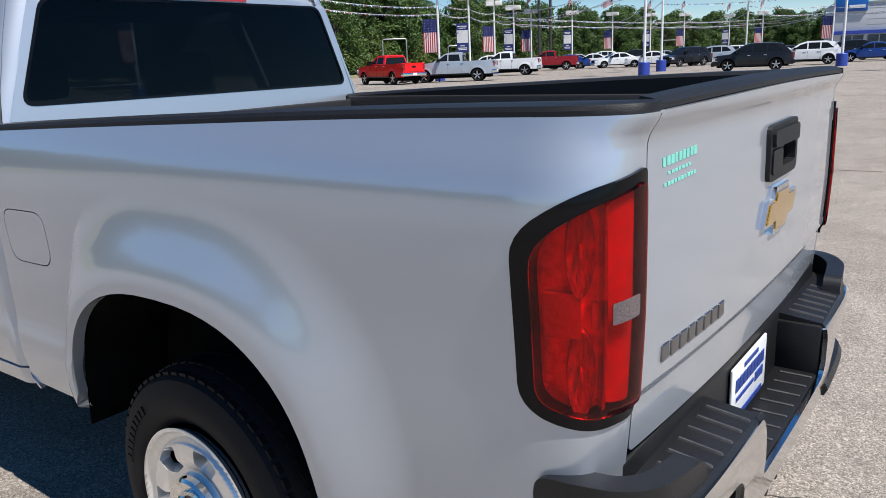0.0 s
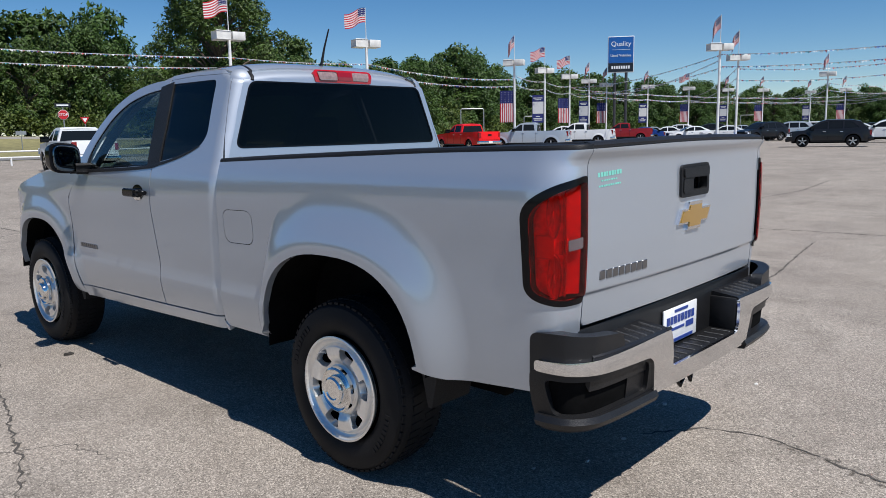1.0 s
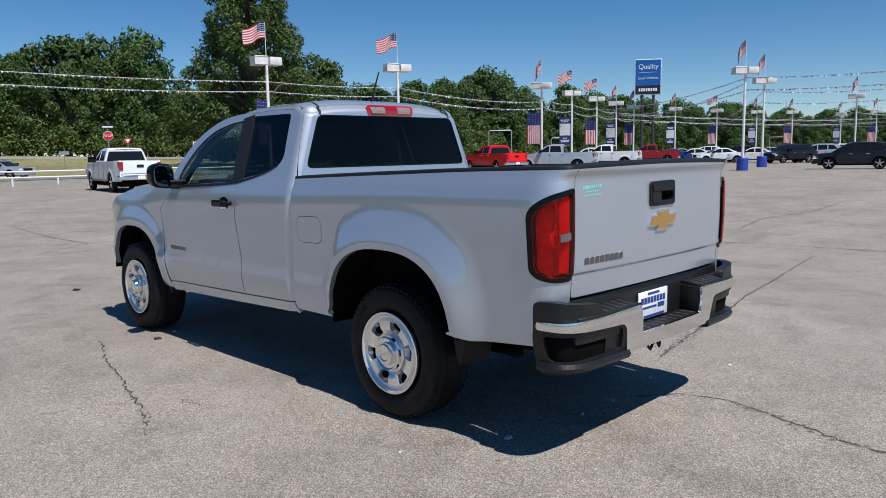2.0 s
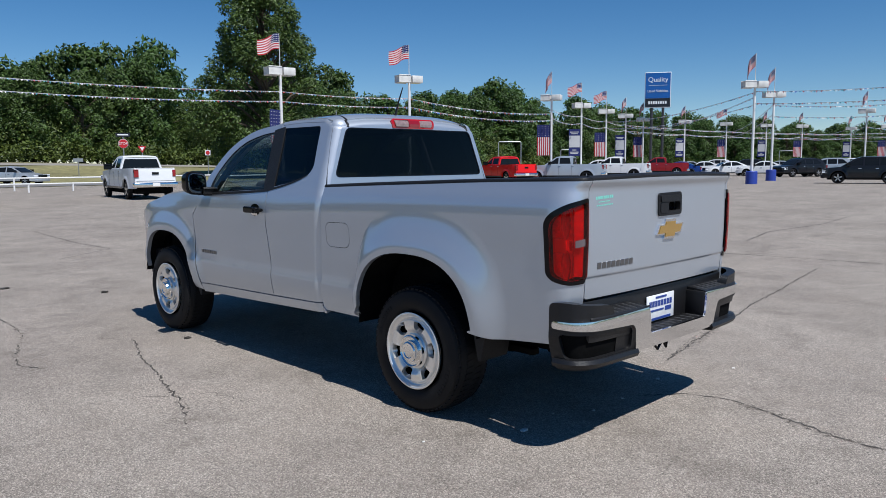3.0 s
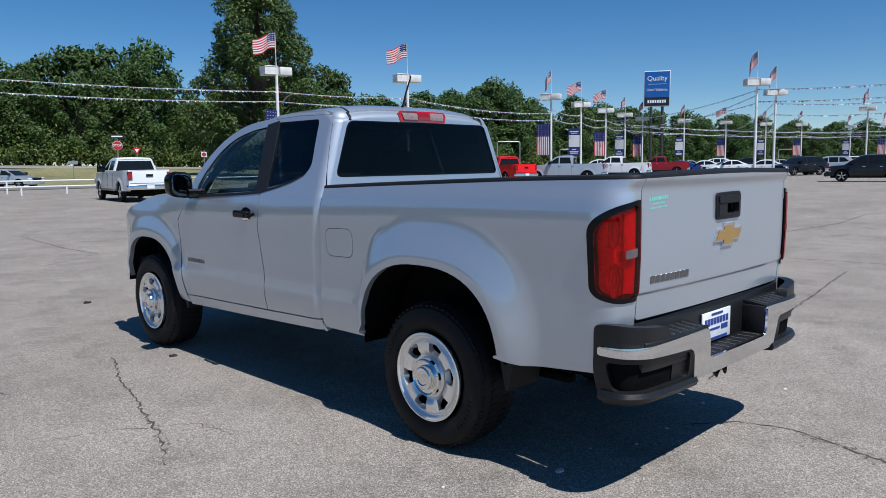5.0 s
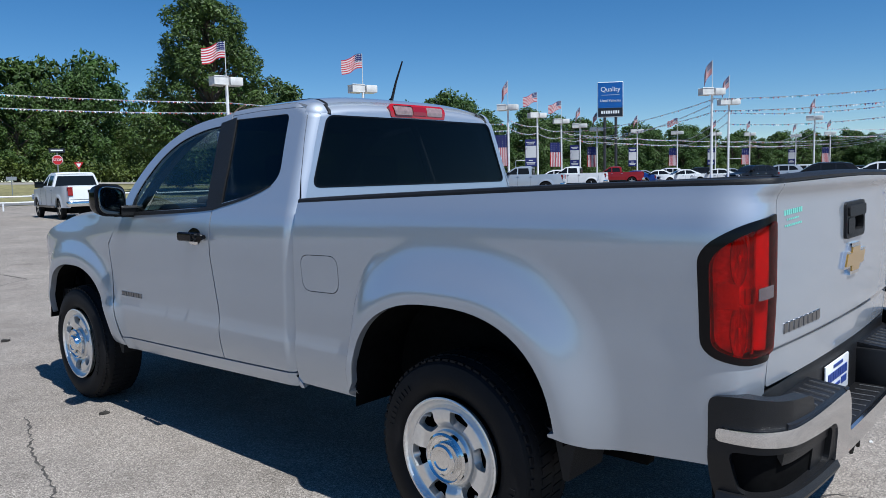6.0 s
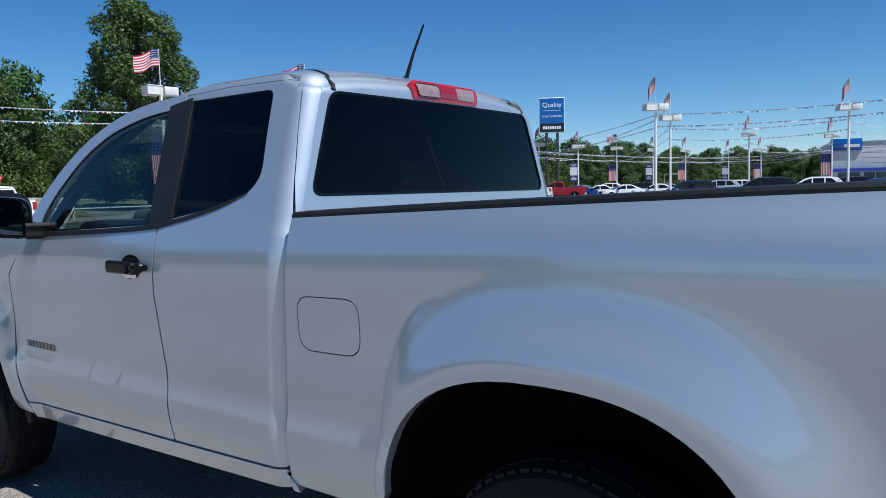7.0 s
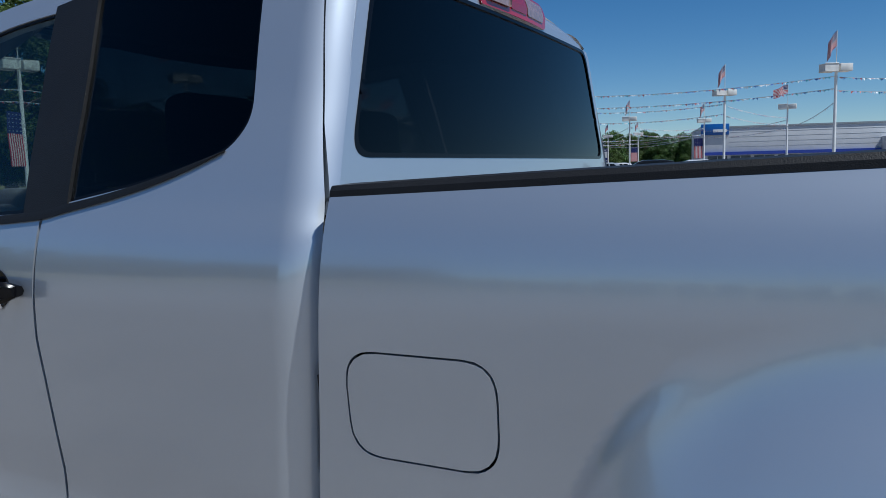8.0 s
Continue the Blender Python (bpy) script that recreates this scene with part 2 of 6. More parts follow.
# ---- the pickup truck: origin on the ground under the rear axle, nose to +y ----
GLASS_DARK = material("privacy_glass", (0.028, 0.03, 0.033), 0.0, trans=1.0, ior=1.27)
GLASS_CLEAR = material("door_glass", (0.50, 0.58, 0.56), 0.0, trans=1.0, ior=1.28)
RED_LENS = material("red_lens", (0.80, 0.006, 0.010), 0.02, trans=1.0, ior=1.35)
LAMP_DARK = material("lamp_bowl", (0.52, 0.32, 0.31), 0.25, 0.7, grain=0.5, grain_scale=60, bump=1.0, bump_scale=110)
RED_BLOCK = material("red_block", (0.40, 0.05, 0.045), 0.18, 0.3, coat=1.0, bump=0.5, bump_scale=90)
REVERSE_LENS = material("reverse_lens", (0.13, 0.10, 0.105), 0.12, coat=1.0, grain=0.25, grain_scale=300, bump=0.8, bump_scale=220)
INNER_RED = material("inner_red", (0.44, 0.17, 0.16), 0.25, 0.4, grain=0.15, grain_scale=30, bump=0.5, bump_scale=60)
CLEAR_LENS = material("clear_lens", (0.9, 0.9, 0.9), 0.05, trans=0.9, ior=1.3)
RED_REFLECTOR = material("red_reflector", (0.92, 0.60, 0.58), 0.3, 0.5, grain=0.3, grain_scale=45, bump=1.0, bump_scale=75)
RED_PLASTIC = material("red_plastic", (0.42, 0.006, 0.008), 0.12, coat=1.0, stain=0.1)
SILVER_REFLECTOR = material("silver_reflector", (0.8, 0.8, 0.8), 0.2, 1.0, bump=0.6, bump_scale=120, grain=0.1)
CLOTH = material("seat_cloth", (0.03, 0.03, 0.032), 0.9, grain=0.2, grain_scale=150, stain=0.1)
DASH = material("dashboard_plastic", (0.035, 0.036, 0.04), 0.6, grain=0.1, grain_scale=200)
PLATE_WHITE = material("plate_white", (0.78, 0.79, 0.80), 0.35, stain=0.06, stain_scale=20)
PLATE_BLUE = material("plate_blue", (0.02, 0.05, 0.25), 0.4, grain=0.05)

half_width = curve_of([0.36, 0.42, 0.50, 0.60, 0.67, 0.71, 0.76, 0.82, 0.95, 1.06, 1.11, 1.16, 1.22, 1.28, 1.34, 1.42, 1.50, 1.60, 1.68, 1.74, 1.785, 1.812, 1.832],
                      [0.79, 0.815, 0.840, 0.858, 0.865, 0.8675, 0.870, 0.8725, 0.879, 0.884, 0.885, 0.882, 0.873, 0.860, 0.843, 0.817, 0.788, 0.754, 0.725, 0.702, 0.682, 0.657, 0.620])


def ease(t):
    t = np.clip(t, 0, 1)
    return t * t * t * (t * (t * 6 - 15) + 10)


def arch_reach(y, z, middle, width, low, height):
    """1 on the lip of a wheel arch, growing outwards."""
    dy, dz = np.abs(y - middle) / width, np.maximum(z - low, 0) / height
    return (dy ** 2.5 + dz ** 2.5 + 1e-9) ** 0.4


REAR_ARCH, FRONT_ARCH = (0.022, 0.503, 0.500, 0.458), (3.30, 0.455, 0.470, 0.435)


ledge = curve_of([0.45, 0.55, 0.635, 0.668, 0.708, 0.745, 0.84], [0.0, 0.005, 0.0085, 0.0078, 0.0015, -0.0015, 0.0])
seam_y = curve_of([0.45, 0.535, 0.91, 1.15, 1.335, 1.4], [0.985, 0.979, 0.949, 0.933, 0.927, 0.927])


def cab_rear(z):
    """Where the cab's rear corner ends, along y."""
    return 0.952 + (z - 1.36) * 0.085 + 0.06 * np.clip((z - 1.726) / 0.047, 0, 1.2) ** 2


# the shoulder climbs towards the tail, as the bed rail does
shoulder_rise = curve_of([-1.2, -0.95, -0.2, 0.2, 0.6, 1.0, 1.4, 2.3, 2.8], [0.102, 0.098, 0.084, 0.072, 0.056, 0.040, 0.024, 0.008, 0.0])


def flank(y, z):
    """How far the body's side lies from the middle."""
    y, z = np.broadcast_arrays(np.asarray(y, float), np.asarray(z, float))
    high = shoulder_rise(y) * ease((z - 0.80) / 0.25) * np.where(y > 0.94, 1 - ease((z - 1.22) / 0.12), 1 - 0.62 * ease((z - 1.24) / 0.16))
    x = half_width(z - high) + ledge(z) * ease((y - 0.40) / 0.2)
    low = ease((z - 0.36) / 0.2)
    r = arch_reach(y, z, *REAR_ARCH)
    wide = np.where(y > REAR_ARCH[0], 0.560, 0.74)
    power = 3.0
    box_reach = ((np.abs(y - REAR_ARCH[0]) / wide) ** power + (np.maximum(z - 0.45, 0) / 0.762) ** power) ** (1 / power)
    inner, outer = np.maximum(r - 1.05, 0), np.maximum(1.0 - box_reach, 0)
    t = inner / (inner + outer * 1.25 + 1e-6)
    crisp = ease((y - 0.30) / 0.2)
    x = x + 0.061 * (1 - t * t * (3 - 2 * t) * (1 - crisp) - (0.94 * t * t * (1.7 - 0.7 * t) + 0.06 * ease((t - 0.80) / 0.20)) * crisp) * np.where((r > 1.05) & (box_reach >= 1), 0.0, 1.0) * (0.5 + 0.5 * low)
    f = arch_reach(y, z, *FRONT_ARCH)
    x = x + 0.038 * (1 - ease((f - 1.03) / 0.42)) * ease((z - 0.3) / 0.2)
    x = x - 0.24 * np.clip((y - 3.55) / 0.7, 0, 1.5) ** 2.2
    cab = ease((z - 1.25) / 0.06)
    d = np.clip((cab_rear(z) + 0.073 - y) / 0.075, 0, 0.97)
    x = x - np.where(y > 0.94, cab, 0.0) * 0.075 * (1 - np.sqrt(1 - d * d))
    d = np.clip((seam_y(z) + 0.087 - y) / 0.075, 0, 0.95)
    x = x - (1 - cab) * np.where(y > seam_y(z) + 0.003, 0.075 * (1 - np.sqrt(1 - d * d)), 0.0)
    x = x - 0.03 * ease((y - 2.6) / 0.9) * ease((z - 1.0) / 0.25)
    return x


gate_lean = curve_of([0.78, 0.84, 0.902, 0.922, 0.96, 1.10, 1.24, 1.30, 1.340, 1.360, 1.376, 1.39, 1.41],
                     [0.022, 0.017, 0.012, 0.002, 0.000, -0.004, -0.0035, -0.002, -0.0015, -0.006, -0.016, -0.023, -0.025])


def lean_back(y, z):
    """The rear corner follows the tailgate's profile."""
    return gate_lean(z) * ease((-0.99 - np.asarray(y, float)) / 0.14)


BEND, TURN_END, ROUND = -0.945, -1.165, 2 / 2.4


def side_surface(u, z):
    """The body's side; behind BEND the line u runs round the rear corner to the tailgate's edge."""
    u, z = np.broadcast_arrays(np.asarray(u, float), np.asarray(z, float))
    x0 = flank(np.maximum(u, BEND), z)
    a = np.clip((BEND - u) / (BEND - TURN_END), 0, 1) * (math.pi / 2)
    x = 0.746 + (x0 - 0.746) * np.maximum(np.cos(a), 0) ** ROUND
    y = np.where(u < BEND, BEND - 0.173 * np.sin(a) ** ROUND, u) + lean_back(u, z)
    return -np.where(u < BEND, x, x0), y, z


def side_out(d):
    def f(u, z):
        x, y, z = side_surface(u, z)
        u = np.asarray(u, float)
        xa, ya, _ = side_surface(u + 0.004, z)
        xb, yb, _ = side_surface(u - 0.004, z)
        n = np.sqrt((xa - xb) ** 2 + (ya - yb) ** 2) + 1e-9
        return x - (ya - yb) / n * d, y + (xa - xb) / n * d, z
    return f


def arch_line(a, y_from, y_to, steps=30):
    middle, width, low, height = a
    out = []
    for k in range(steps + 1):
        t = math.pi * k / steps
        c, s = math.cos(t), math.sin(t)
        y = middle + (1 if y_from > y_to else -1) * width * math.copysign(abs(c) ** 0.8, c)
        out.append((y, low + height * abs(s) ** 0.8))
    return out


truck = thing("pickup_truck", "silver extended-cab pickup truck with a black and chrome rear bumper", "pickup truck")
body = part("underbody", box(-0.50, -1.02, 0.42, 0.50, 3.95, 0.60, 0.03), DARK_CAVITY, truck)

TAIL_LAMP = fillet([(-0.952, 0.905), (-0.947, 1.22), (-1.03, 1.281), (-1.160, 1.312), (-1.161, 1.10), (-1.160, 0.886), (-1.05, 0.878)],
                   [0.05, 0.07, 0.05, 0.012, 0.1, 0.012, 0.05])
LENS = fillet([(-0.974, 0.928), (-0.970, 1.20), (-1.045, 1.256), (-1.153, 1.292), (-1.154, 1.10), (-1.153, 0.910), (-1.05, 0.902)],
              [0.03, 0.05, 0.04, 0.01, 0.1, 0.012, 0.03])
FUEL = fillet([(0.630, 0.938), (0.630, 1.105), (0.887, 1.100), (0.880, 0.934)], 0.055)
BED = ([(0.978, 0.487)] + [(0.585, 0.487)] + arch_line(REAR_ARCH, 1, 0)[1:-1]
       + [(-0.430, 0.560), (-0.47, 0.556), (-0.60, 0.540), (-1.00, 0.575), (-1.10, 0.60), (-1.164, 0.76)]
       + [(-1.165, 1.00), (-1.165, 1.31), (-1.165, 1.36), (-1.165, 1.395)]
       + [(-0.60, 1.385), (0.0, 1.366), (0.50, 1.348), (0.922, 1.331), (0.929, 1.15), (0.945, 0.91), (0.973, 0.56)])
DOOR_GLASS = [(2.52, 1.260), (1.645, 1.302), (1.655, 1.40), (1.71, 1.730)] + glide([(1.82, 1.722), (1.94, 1.706), (2.13, 1.658), (2.30, 1.566), (2.43, 1.440), (2.50, 1.335)], 4)
FRONT_DOOR = ([(2.735, 0.484), (2.766, 0.79), (2.785, 1.06), (2.64, 1.215), (2.625, 1.30)]
              + glide([(2.565, 1.400), (2.46, 1.520), (2.32, 1.628), (2.17, 1.701), (2.02, 1.747), (1.84, 1.772), (1.665, 1.779)], 4)
              + [(1.645, 1.60), (1.622, 1.40), (1.632, 1.286), (1.642, 1.052), (1.605, 0.785), (1.612, 0.512)])
QUARTER_GLASS = fillet([(1.575, 1.319), (1.602, 1.60), (1.626, 1.752), (1.158, 1.752), (1.118, 1.46), (1.16, 1.408), (1.33, 1.360)],
                       [0.01, 0.1, 0.02, 0.035, 0.06, 0.05, 0.1])
REAR_DOOR = ([(1.604, 0.512), (1.597, 0.785), (1.634, 1.052), (1.624, 1.286), (1.614, 1.40), (1.637, 1.60), (1.655, 1.773)]
             + [(1.40, 1.782), (1.10, 1.776)] + [(1.062, 1.770), (1.040, 1.757), (1.028, 1.737), (1.021, 1.70), (1.005, 1.60), (0.981, 1.45), (0.967, 1.365), (0.9605, 1.325), (0.957, 1.30), (0.950, 1.25), (0.943, 1.15), (0.954, 0.91), (0.984, 0.545), (1.02, 0.529)])
CAB_CORNER = ([(0.951, 1.322), (0.956, 1.326), (0.9625, 1.366), (0.979, 1.45), (1.003, 1.60), (1.018, 1.70), (1.0245, 1.739), (1.037, 1.760), (1.060, 1.773), (1.10, 1.779), (1.40, 1.785), (1.66, 1.776)]
              + [(y, 1.809 - 0.085 * max(0, (y - 1.45) / 0.6) ** 2 - 0.034 * max(0, (1.19 - y) / 0.16) ** 2) for y in (1.66, 1.55, 1.40, 1.25, 1.18, 1.13, 1.10, 1.075)]
              + [(float(cab_rear(z)) + 0.0005, z) for z in (1.778, 1.771, 1.763, 1.755, 1.748, 1.741, 1.733, 1.722, 1.71, 1.60, 1.50, 1.42, 1.37, 1.345, 1.325)])
FENDER = ([(2.742, 0.42), (2.774, 0.79), (2.793, 1.065), (2.63, 1.22), (2.60, 1.245), (3.00, 1.248), (3.37, 1.218), (3.72, 1.130), (3.86, 1.06), (4.06, 0.80), (4.05, 0.56), (3.80, 0.50)]
          + arch_line(FRONT_ARCH, 1, 0)[1:-1] + [(2.845, 0.44)])
ROCKER = [(2.735, 0.478), (1.60, 0.505), (1.02, 0.523), (0.985, 0.515), (0.940, 0.46), (1.10, 0.455), (2.0, 0.425), (2.735, 0.405)]


def round_y(u, z):
    """From the arc length u round the cab's rear corner to the place along y."""
    start = cab_rear(z) + 0.073
    a = np.clip((start - np.asarray(u, float)) / 0.075, 0, 1.326)
    return np.where(a > 0, start - 0.075 * np.sin(a), u)


def corner_surface(u, z):
    u, z = np.broadcast_arrays(np.asarray(u, float), np.asarray(z, float))
    return side_surface(round_y(u, z), z)


def along_arc(line):
    out = []
    for y, z in line:
        d = (float(cab_rear(z)) + 0.073 - y) / 0.075
        out.append((float(cab_rear(z)) + 0.073 - 0.075 * math.asin(min(d, 0.97)) if d > 0 else y, z))
    return out


def flank_sheet(*given, **named):
    return sheet(*given, flip=True, **named)


for mirrored in (False, True):
    bed = flank_sheet("bed_side", BED, side_surface, SILVER, truck, holes=[FUEL, TAIL_LAMP] if not mirrored else [TAIL_LAMP], rim=0.035, mirror=mirrored, step=0.0095)
    if not mirrored:
        cap = flank_sheet("fuel_door", [(0.757 + (u - 0.757) * 0.975, 1.02 + (v - 1.02) * 0.963) for u, v in FUEL], side_out(0.0005), SILVER, truck, rim=0.012)
        flank_sheet("fuel_pocket", FUEL, side_out(-0.015), DARK_CAVITY, truck, rim=0)
    door = flank_sheet("front_door", FRONT_DOOR, side_surface, SILVER, truck, holes=[DOOR_GLASS], rim=0.03, mirror=mirrored)
    flank_sheet("window_pane", DOOR_GLASS, side_out(-0.006), GLASS_CLEAR, door, rim=0.004, back=0.004, step=0.03, mirror=mirrored, label="clear side window glass").visible_shadow = False
    back_door = flank_sheet("rear_door", REAR_DOOR, side_surface, SILVER, truck, holes=[QUARTER_GLASS], rim=0.03, mirror=mirrored, step=0.012)
    flank_sheet("cab_corner", along_arc(CAB_CORNER), corner_surface, SILVER, truck, rim=0.03, mirror=mirrored, step=0.008, label="rounded silver cab corner and roof rail")
    flank_sheet("door_seal", [(1.034, 1.755), (1.06, 1.78), (1.12, 1.795), (1.66, 1.795), (1.66, 1.755), (1.12, 1.75), (1.06, 1.74)], side_out(-0.018), BLACK_TRIM, back_door, rim=0, step=0.02, mirror=mirrored)
    flank_sheet("quarter_pane", QUARTER_GLASS, side_out(-0.004), GLASS_DARK, back_door, rim=0.004, back=0.004, step=0.03, mirror=mirrored, label="dark tinted quarter glass").visible_shadow = False
    flank_sheet("door_seal", [(0.962, 0.54), (0.945, 0.95), (0.938, 1.15), (0.942, 1.25), (0.953, 1.32), (0.960, 1.36), (0.974, 1.45), (0.997, 1.6), (1.013, 1.71), (1.036, 1.765), (1.08, 1.78), (1.10, 1.6), (1.08, 0.54)], side_out(-0.022), BLACK_TRIM, back_door, rim=0, step=0.03, mirror=mirrored)
    for pane_line, owner in ((DOOR_GLASS, door), (QUARTER_GLASS, back_door)):
        o = np.array(pane_line)
        mid = (o.min(0) + o.max(0)) / 2
        flank_sheet("window_seal", [tuple(mid + (q - mid) * (1.008, 1.012)) for q in o], side_out(-0.003), GLOSS_BLACK, owner, holes=[[tuple(mid + (q - mid) * (0.975, 0.965)) for q in o]], rim=0.006, step=0.006, mirror=mirrored)
    pillar = [(1.682, 1.283), (1.745, 1.742), (1.613, 1.764), (1.583, 1.60), (1.553, 1.309)]
    flank_sheet("pillar_trim", pillar, side_out(0.004), BLACK_TRIM, door, rim=0.01, step=0.02, mirror=mirrored, label="black pillar trim")
    flank_sheet("fender", FENDER, side_surface, SILVER, truck, rim=0.035, mirror=mirrored)
    flank_sheet("rocker", ROCKER, side_out(0.005), SILVER, truck, rim=0.05, mirror=mirrored)
    belt_z = curve_of([1.165, 1.24, 1.33, 1.45, 1.55, 1.645, 2.5, 2.6], [1.4085, 1.383, 1.357, 1.330, 1.312, 1.295, 1.2515, 1.247])
    belt_half = curve_of([1.165, 1.24, 1.33, 1.45, 1.55, 1.645, 2.5, 2.6], [0.001, 0.005, 0.007, 0.008, 0.009, 0.0095, 0.0115, 0.012])
    flip_x = -1 if mirrored else 1
    part("belt_moulding", sweep(np.linspace(2.60, 1.165, 90), lambda y: [
        tuple(float(c) * k for c, k in zip(side_out(d)(y, float(belt_z(y)) + f * float(belt_half(y))), (flip_x, 1, 1))) for d, f in ((-0.006, -1), (0.004, -0.9), (0.005, 0.0), (0.004, 0.9), (-0.006, 1))]),
        BLACK_TRIM, door, "black belt moulding")
    # lamps: housing, bulbs' bowls, blocks, clear red lens
    lamp = flank_sheet("tail_lamp", TAIL_LAMP, side_out(0.006), GLOSS_BLACK, truck, holes=[LENS], rim=0.03, mirror=mirrored, step=0.008, label="red tail lamp with a black surround")
    flank_sheet("reflector", LENS, side_out(-0.026), RED_REFLECTOR, lamp, rim=0, mirror=mirrored, step=0.02)
    for z_mid in (1.185, 0.975):
        q = Vector([float(c) for c in side_out(-0.004)(-1.040, z_mid)])
        way = Vector([float(c) for c in side_out(0.0)(-1.040, z_mid)]) - q
        if mirrored:
            q.x, way.x = -q.x, -way.x
        aim = Matrix.Translation(q) @ way.to_track_quat("X", "Z").to_matrix().to_4x4()
        bowl = part("bulb_bowl", spun([(-0.021, 0.0), (-0.020, 0.016), (-0.017, 0.034), (-0.012, 0.050), (-0.010, 0.056), (-0.024, 0.060)], 28), LAMP_DARK, lamp)
        bowl.matrix_basis = aim @ Matrix.Diagonal((0.8, 0.40, 1.35, 1))
        part("bulb", spun([(-0.020, 0.010), (-0.010, 0.010), (-0.004, 0.007), (-0.002, 0.0)], 16), RED_BLOCK, bowl)
    for cells in ([(-0.982, 1.040), (-0.982, 1.116), (-1.040, 1.116), (-1.040, 1.040)], [(-1.059, 1.055), (-1.059, 1.100), (-1.072, 1.100), (-1.072, 1.055)]):
        flank_sheet("reflex_block", cells, side_out(-0.012), RED_BLOCK, lamp, rim=0.03, mirror=mirrored, step=0.006)
    flank_sheet("inner_panel", fillet([(-1.086, 0.925), (-1.086, 1.262), (-1.146, 1.282), (-1.146, 0.918)], 0.008), side_out(-0.010), INNER_RED, lamp, rim=0.03, mirror=mirrored, step=0.008)
    flank_sheet("divider", [(-1.077, 0.915), (-1.077, 1.258), (-1.082, 1.260), (-1.082, 0.915)], side_out(-0.001), SILVER_REFLECTOR, lamp, rim=0.04, mirror=mirrored, step=0.004)
    flank_sheet("reverse_lens", fillet([(-1.085, 1.068), (-1.085, 1.104), (-1.136, 1.113), (-1.136, 1.077)], 0.003), side_out(0.0122), REVERSE_LENS, lamp, rim=0.004, mirror=mirrored, step=0.005, label="clear reversing lamp")
    flank_sheet("lens", LENS, side_out(0.011), RED_LENS, lamp, rim=0.0045, back=0.004, mirror=mirrored, step=0.012, label="glossy red lens").visible_shadow = False
    # dark inner skins, wheel housings
    s = 1 if mirrored else -1
    bm = bmesh.new()
    add_box(bm, s * 0.60 - 0.01, -1.05, 0.56, s * 0.60 + 0.01, 0.90, 1.30)
    part("inner_skin", bm, DARK_CAVITY, body)
    for arch in (REAR_ARCH, FRONT_ARCH):
        line = [(arch[0] + (u - arch[0]) * 1.02, arch[2] + (v - arch[2]) * 1.02) for u, v in arch_line(arch, 1, 0, 24)]
        line = [(line[0][0] + 0.004, 0.465 if arch is REAR_ARCH else 0.50)] + [q for q in line if q[1] > 0.53] + [(line[-1][0] - 0.004, 0.525)]
        bm = sweep([0.885, 0.58], lambda q: [(s * q, u, v) for u, v in line], closed=False)
        bm.faces.new([v for v in bm.verts if abs(abs(v.co.x) - 0.58) < 1e-5])
        part("wheel_housing", bm, DARK_CAVITY, body)

# tailgate
def gate_surface(x, z):
    x, z = np.broadcast_arrays(np.asarray(x, float), np.asarray(z, float))
    return x, -1.142 + 0.024 * np.abs(x / 0.74) ** 2.2 + gate_lean(z), z


def gate_out(d):
    def f(x, z):
        x, y, z = gate_surface(x, z)
        return x, y - d, z
    return f


GATE = fillet([(-0.742, 0.80), (-0.742, 1.395), (0, 1.408), (0.742, 1.395), (0.742, 0.80)], [0.02, 0.01, 0.5, 0.01, 0.02])
HANDLE = fillet([(-0.126, 1.188), (-0.126, 1.314), (0.126, 1.318), (0.126, 1.190)], 0.022)
CUP = fillet([(-0.020, 1.214), (-0.020, 1.262), (0.108, 1.263), (0.108, 1.214)], 0.010)
tailgate = sheet("tailgate", GATE, gate_surface, SILVER, truck, holes=[HANDLE], rim=0.04, step=0.0125)
handle = sheet("tailgate_handle", HANDLE, gate_out(0.010), BLACK_TRIM, tailgate, holes=[CUP], rim=0.03, step=0.01, label="black plastic tailgate handle")
sheet("handle_cup", CUP, gate_out(-0.03), GLOSS_BLACK, handle, rim=0)
sheet("handle_flap", fillet([(-0.112, 1.266), (-0.112, 1.302), (0.112, 1.305), (0.112, 1.266)], 0.010), gate_out(0.018), BLACK_TRIM, handle, rim=0.01, step=0.01)
sheet("handle_block", fillet([(-0.112, 1.204), (-0.112, 1.260), (-0.030, 1.260), (-0.030, 1.204)], 0.012), gate_out(0.014), BLACK_TRIM, handle, rim=0.008, step=0.01)
cap = part("tailgate_cap", sweep(np.linspace(-0.742, 0.742, 25), lambda x: [
    (x, -1.160 + 0.024 * abs(x / 0.74) ** 2.2, 1.397 + 0.010 * (1 - (x / 0.74) ** 2)), (x, -1.162 + 0.024 * abs(x / 0.74) ** 2.2, 1.406 + 0.010 * (1 - (x / 0.74) ** 2)),
    (x, -1.148 + 0.024 * abs(x / 0.74) ** 2.2, 1.415 + 0.010 * (1 - (x / 0.74) ** 2)), (x, -1.105, 1.418 + 0.010 * (1 - (x / 0.74) ** 2)), (x, -1.095, 1.39)]),
    BLACK_TRIM, tailgate, "black plastic cap along the tailgate's top")
part("tailgate_inner", box(-0.73, -1.10, 0.82, 0.73, -1.075, 1.392, 0.005), LINER, tailgate)
